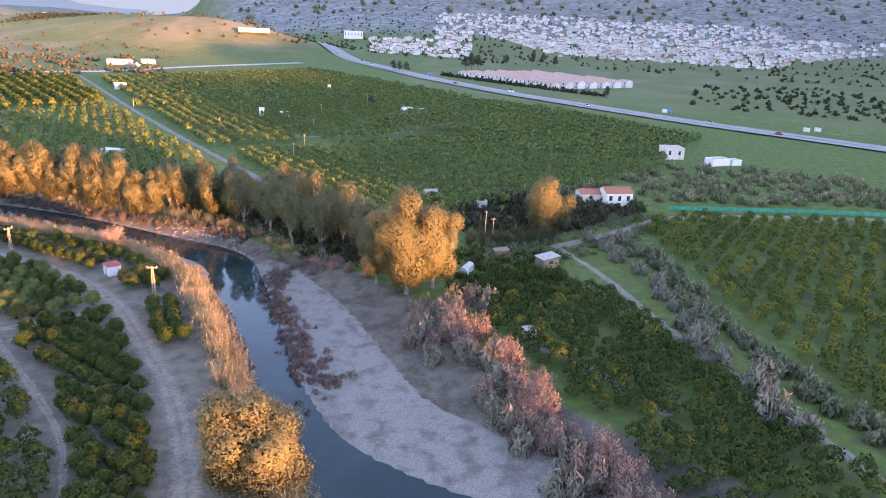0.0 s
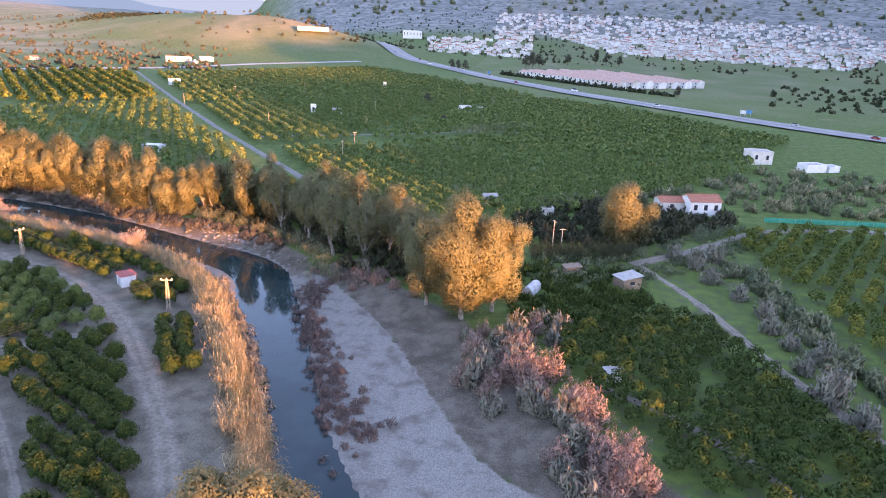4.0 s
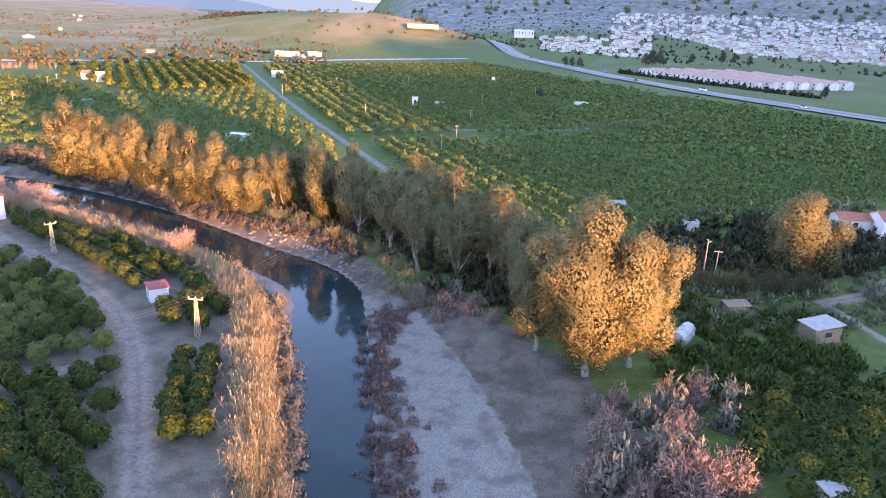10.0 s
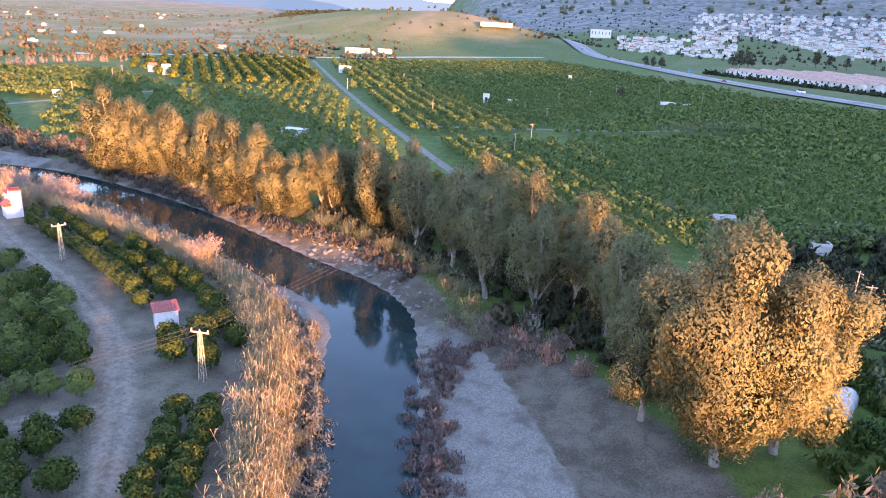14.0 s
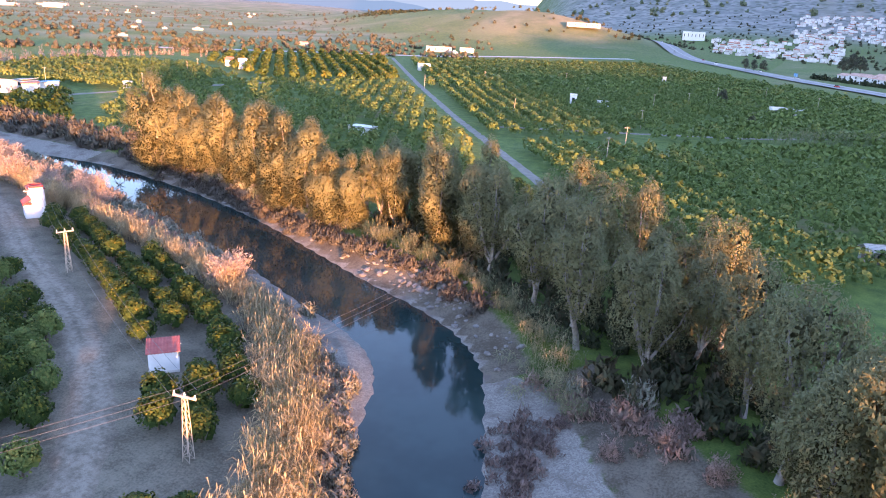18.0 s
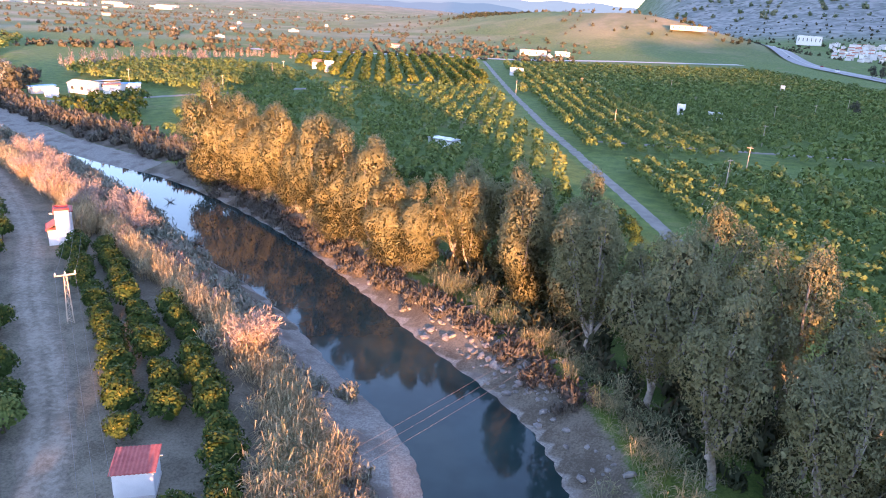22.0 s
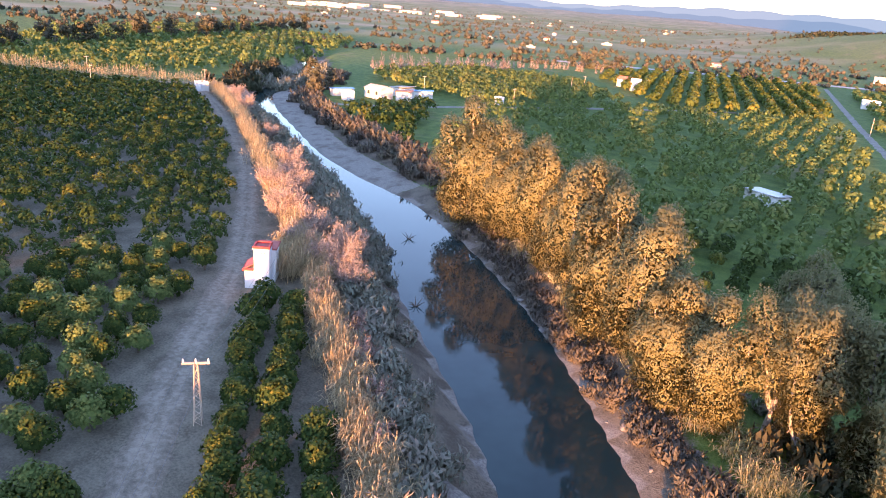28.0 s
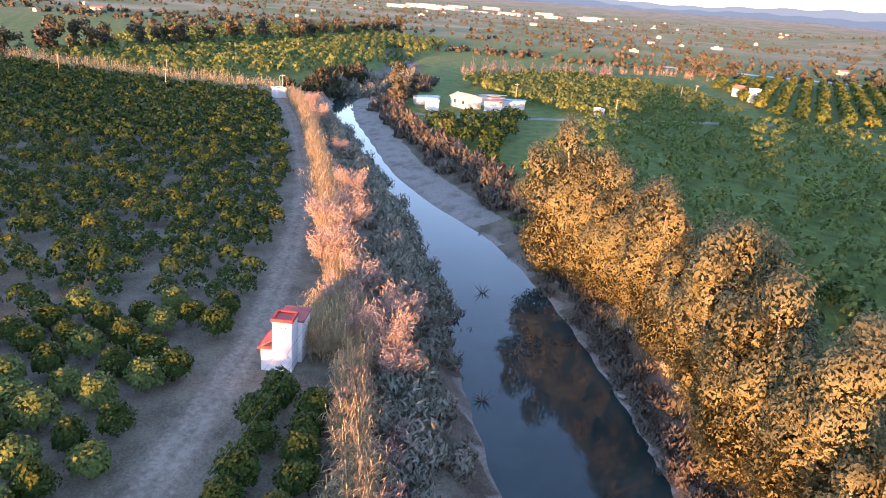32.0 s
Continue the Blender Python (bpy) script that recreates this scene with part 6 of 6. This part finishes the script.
for r in range(7):
    for k in range(12):
        p = a + u * (5 + 10.1 * k + 2 * r) + d * (r * 15.5)
        t = thing("terraced_house", "cream terraced house with red clay roof", "house", (p[0], p[1], ground_at(*p)), turn, "terraced houses")
        furnish(t, TER)
        t.scale = (1, 0.95, 0.9 + 0.05 * ((k * 3 + r) % 4))
x, y = along([(-24, 713), (42, 638), (108, 575)], 2.2, 1.2, 62)
plant("hedge", "dark clipped cypress hedge before the terraces", "hedge", FARCROWN, x, y, M_SCRUB, 0.5, 0.8, None, 62, kind="stuff")


# far trees
def far_tree(seed, h, spread, tone):
    g = np.random.default_rng(seed)
    s = Soup()
    for k in range(11):
        c = np.array([g.normal() * spread * 0.4, g.normal() * spread * 0.4, h * (0.30 + 0.62 * g.random())])
        n = 42
        d = g.normal(size=(n, 3))
        d /= np.linalg.norm(d, axis=1)[:, None]
        v, f = leaf_cards(c + d * spread * 0.42 * (0.6 + 0.4 * g.random(n))[:, None], d + g.normal(size=(n, 3)) * 0.4, 0.9 + 0.6 * g.random(n), 0.75)
        s.add(v, f, 0.5 * g.random(), rounded(v, f, c, 0.7))
    return s.mesh("crown", tone), Soup().add(*tube([(0, 0, -0.5), (0.1, 0, h * 0.3), (0, 0.1, h * 0.6)], (0.3, 0.22, 0.1), 6)).mesh("trunk", M_DARKBARK)


FAR = [far_tree(700 + k, 11, 4.5, m) for k, m in enumerate((M_FARTREE, M_SCRUB, M_FARTREE, M_SCRUB))]
for i in range(44):
    u = i / 43
    p = np.array([-323.6, 101.2]) * (1 - u) + np.array([-594, 323]) * u + g.normal(size=2) * 5
    if i in (14, 15, 19, 23, 27, 31, 35):
        continue
    s = 0.7 + 0.5 * g.random()
    t = thing("windbreak_tree", "dark rusty-crowned tree in the field windbreak", "tree", (p[0], p[1], ground_at(*p)), g.random() * 360, "windbreak trees")
    part("crown", FAR[i % 4][0], t)
    part("trunk", FAR[i % 4][1], t)
    t.scale = (s, s, s)
for i, (x, y, s) in enumerate(((3, 843, 1.6), (11, 856, 1.4), (-4, 834, 1.3), (86, 994, 1.5), (101, 1007, 1.3), (47, 945, 1.2), (116, 984, 1.2), (-71, 745, 0.9), (-78, 753, 0.9), (-63, 738, 0.9), (110, 566, 0.8), (-253.1, 207.7, 0.8), (-260.5, 215, 0.7), (-303.9, 224.7, 0.8), (-308.8, 211.9, 0.6), (-56.4, 427.8, 0.6), (-38, 352.3, 0.4))):
    t = thing("field_tree", "round rusty-leaved tree in the distance", "tree", (x, y, ground_at(x, y)), i * 50, "distant trees")
    part("crown", FAR[0][0], t)
    part("trunk", FAR[0][1], t)
    t.scale = (s, s, s)
# pale bare poplars beyond the farmyard
x, y = along([(-330, 261.4), (-328, 291), (-331, 327), (-339, 339)], 1.3, 2.0, 63)
plant("poplar_row", "row of bare pinkish poplars beyond the farm", "trees", [bush(640 + k, 130, 1.5, 7.5, 1.3, 0.12, 1.8) for k in range(3)], x, y, M_TWIG, 0.8, 1.1, None, 63)
x, y = along([(-357, 357), (-357, 393), (-341, 396)], 2.2, 2.0, 64)
plant("poplar_row", "thin row of bare poplars at the field's end", "trees", [bush(650 + k, 130, 1.5, 7.5, 1.3, 0.12, 1.8) for k in range(3)], x, y, M_TWIG, 0.6, 0.9, 0.4 * g.random(len(x)), 64)
x, y = along([(-285.4, 205.8), (-297.9, 212.6), (-315.1, 224.8), (-331.7, 234.9)], 0.9, 4.0, 65)
plant("riverside_scrub", "dense willow thicket at the river bend", "scrub", SCRUB, x, y, M_GREYBUSH, 0.9, 1.6, 0.5 * g.random(len(x)), 65)
x, y = along([(-274.8, 189.5), (-298.5, 197.6), (-324.5, 218.4)], 0.9, 3.0, 66)
plant("riverside_scrub", "dark willow thicket at the river bend", "scrub", SCRUB, x, y, M_SCRUB, 0.9, 1.7, 0.5 * g.random(len(x)), 66)

# the plain: scattered trees, hedges and houses
n = 5600
az = np.radians(-100 + 78 * g.random(n))
d = 420 + 2400 * g.random(n) ** 1.5
x, y = -60 + d * np.sin(az), 130 + d * np.cos(az)
cl = wave(x, y, 260, 4.0) > -0.25
plant("plain_woods", "brown and dull green trees scattered over the plain", "trees", FARCROWN, x[cl], y[cl], M_FARTREE, 0.3, 0.85, g.random(int(cl.sum())) * 0.9, 67)
n = 1500
az = np.radians(-24 + 60 * g.random(n))
d = 880 + 900 * g.random(n)
x, y = d * np.sin(az), 100 + d * np.cos(az)
plant("town_trees", "dark street and garden trees among the white houses", "trees", FARCROWN, x, y, M_SCRUB, 0.35, 0.9, g.random(n) * 0.8, 68)
x, y = grid_in([(154, 533), (341, 460), (432, 640), (373, 790), (238, 740)], 15, 12, 10, 4.0, 0.35, 69)
plant("olive_grove", "scattered olive trees on the green slope", "trees", FARBUSH, x, y, M_SCRUB, 1.6, 3.2, None, 69)
x, y = grid_in([(-496, 1105), (-703, 1070), (-730, 1214), (-502, 1238)], 11, 9, 15, 1.0, 0.05, 70)
plant("olive_grove", "olive rows on the brown hill", "trees", FARBUSH, x, y, M_SCRUB, 2.0, 3.2, None, 70)
n = 1100
az, d = np.radians(-19 + 60 * g.random(n)), 1750 + 1500 * g.random(n)
x, y = d * np.sin(az), 100 + d * np.cos(az)
plant("mountain_scrub", "dark scrub and rocks on the mountainside", "scrub", FARCROWN, x, y, M_CANEGREEN, 0.8, 2.4, g.random(n) * 0.5, 71)

COUNTRY = [town_house(*a, M_CONCRETE) for a in ((11, 9, 4, 0), (14, 8, 5, 1), (9, 9, 6, 1), (18, 8, 4, 0), (12, 9, 5, 1), (16, 9, 6, 1))]
for i in range(70):
    az, d = radians(-98 + 74 * g.random()), 520 + 1700 * g.random()
    x, y = -60 + d * math.sin(az), 130 + d * math.cos(az)
    k = i % 6
    t = thing("country_house", "small white country house on the plain", "house", (x, y, ground_at(x, y)), g.random() * 180, "country houses")
    furnish(t, COUNTRY[k])
    s = 0.35 + 0.3 * g.random()
    t.scale = (s, s, s * 0.9)
HALL = (boxes("wall", M_CONCRETE, (-40, 40, -16, 16, -4, 9), bevel=0.3), boxes("roof", M_CONCRETE, (-40.5, 40.5, -16.5, 16.5, 9, 10), bevel=0.3))
for i in range(34):
    az, d = radians(-72 + 17 * g.random() if i < 22 else -97 + 20 * g.random()), 1450 + 700 * g.random()
    x, y = -60 + d * math.sin(az), 130 + d * math.cos(az)
    t = thing("industrial_hall", "long pale industrial hall on the far plain", "warehouse", (x, y, ground_at(x, y)), 30 + 20 * g.random(), "industrial halls")
    part("wall", HALL[0], t)
    part("roof", HALL[1], t)
    s = 0.3 + 0.4 * g.random()
    t.scale = (s, s, s)
t = thing("silo_tower", "slim white tower rising over the far halls", "tower", (-60 + 1500 * math.sin(radians(-86.8)), 130 + 1500 * math.cos(radians(-86.8)), 0))
part("shaft", Soup().add(*tube([(0, 0, -2), (0, 0, 20), (0, 0, 36)], (7, 7, 7), 16)).mesh("shaft", M_WALL, True), t)
part("cap", Soup().add(*tube([(0, 0, 36), (0, 0, 37), (0, 0, 38)], (7.6, 7.6, 6), 16)).mesh("cap", M_CONCRETE, True), t)


# cars and signs on the highway
def car(x, y, turn, paint, label, k=1.0):
    t = thing("car", label, "car", (x, y, ground_at(x, y) + 0.95), turn, "cars on the highway")
    body = Soup().add(*box(-2.1 * k, 2.1 * k, -0.85, 0.85, 0.25, 0.85 * k, 0.12))
    part("body", body.mesh("body", paint), t)
    part("cabin", boxes("cabin", M_GLASS, (-1.3 * k, 0.9 * k, -0.75, 0.75, 0.85 * k, 1.4 * k), bevel=0.2), t)
    for sx in (-1.3, 1.3):
        for sy in (-0.8, 0.8):
            part("wheel", Soup().add(*tube([(sx * k, sy - 0.1, 0.32), (sx * k, sy + 0.1, 0.32)], (0.32, 0.32), 10)).mesh("wheel", M_RUBBER), t)


HW = line_at([(-251, 1100), (-142, 884), (-33, 661), (34, 554), (92.2, 482.9), (143.9, 423), (210.9, 361.2)], 4.0)
for i, (u, off) in enumerate(((0.12, 4), (0.22, -4), (0.3, 5), (0.38, -5), (0.47, 4), (0.55, 4), (0.62, -5), (0.7, 5), (0.8, -4), (0.9, 4), (0.95, -5))):
    j = int(u * (len(HW) - 2))
    dd = HW[j + 1] - HW[j]
    dd = dd / np.linalg.norm(dd)
    p = HW[j] + np.array([-dd[1], dd[0]]) * off
    car(p[0], p[1], math.degrees(math.atan2(dd[1], dd[0])), (M_WALL, M_GREYROOF, M_RED, M_WALL)[i % 4], ("white car driving on the dual carriageway", "silver car driving on the dual carriageway", "red car driving on the dual carriageway", "white van driving on the dual carriageway")[i % 4], 1.0 if i % 4 < 3 else 1.6)
for x, y, m, lab in ((133.8, 469.2, M_BLUE, "blue motorway sign on two posts"), (129.4, 466, M_WALL, "white motorway sign on two posts"), (193.5, 405.2, M_WALL, "white roadside sign on two posts"), (201.1, 408.1, M_WALL, "white roadside sign facing the carriageway"), (-37, 695, M_BLUE, "blue roadside sign on two posts")):
    t = thing("road_sign", lab, "sign", (x, y, ground_at(x, y)), -40, "road signs")
    part("panel", boxes("panel", m, (-1.8, 1.8, -0.06, 0.06, 1.6, 3.8), bevel=0.02), t)
    for sx in (-1.2, 1.2):
        part("post", boxes("post", M_STEEL, (sx - 0.06, sx + 0.06, -0.2, -0.07, -0.3, 3.6), bevel=0.0), t)


# blue ranges beyond the plain; distance haze is put into their glowing colour
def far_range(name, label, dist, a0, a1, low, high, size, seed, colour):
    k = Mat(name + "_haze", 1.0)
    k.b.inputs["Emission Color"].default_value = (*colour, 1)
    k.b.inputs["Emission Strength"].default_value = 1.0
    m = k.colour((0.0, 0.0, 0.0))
    az = np.linspace(a0, a1, 161)
    fade = smooth01(az, a0, a0 + 8) * smooth01(az, a1, a1 - 8)
    top = low + (high - low) * (0.5 + 0.5 * wave(az * 10, 0 * az, size, seed)) * fade + 8 * wave(az * 10, 0 * az, size / 6, seed + 1)
    x, y = dist * np.sin(np.radians(az)), dist * np.cos(np.radians(az))
    v = np.concatenate([np.stack([x, y, 0 * x - 60], 1), np.stack([x, y, top], 1), np.stack([x * 1.01, y * 1.01, top - 30], 1)])
    n = len(az)
    i = np.arange(n - 1)
    f = np.concatenate([np.stack([b * n + i, b * n + i + 1, (b + 1) * n + i + 1, (b + 1) * n + i], 1) for b in (0, 1)])
    tagged(new("backdrop", finish("backdrop", v, f, m, smooth=True)), label, "mountains", kind="structure")


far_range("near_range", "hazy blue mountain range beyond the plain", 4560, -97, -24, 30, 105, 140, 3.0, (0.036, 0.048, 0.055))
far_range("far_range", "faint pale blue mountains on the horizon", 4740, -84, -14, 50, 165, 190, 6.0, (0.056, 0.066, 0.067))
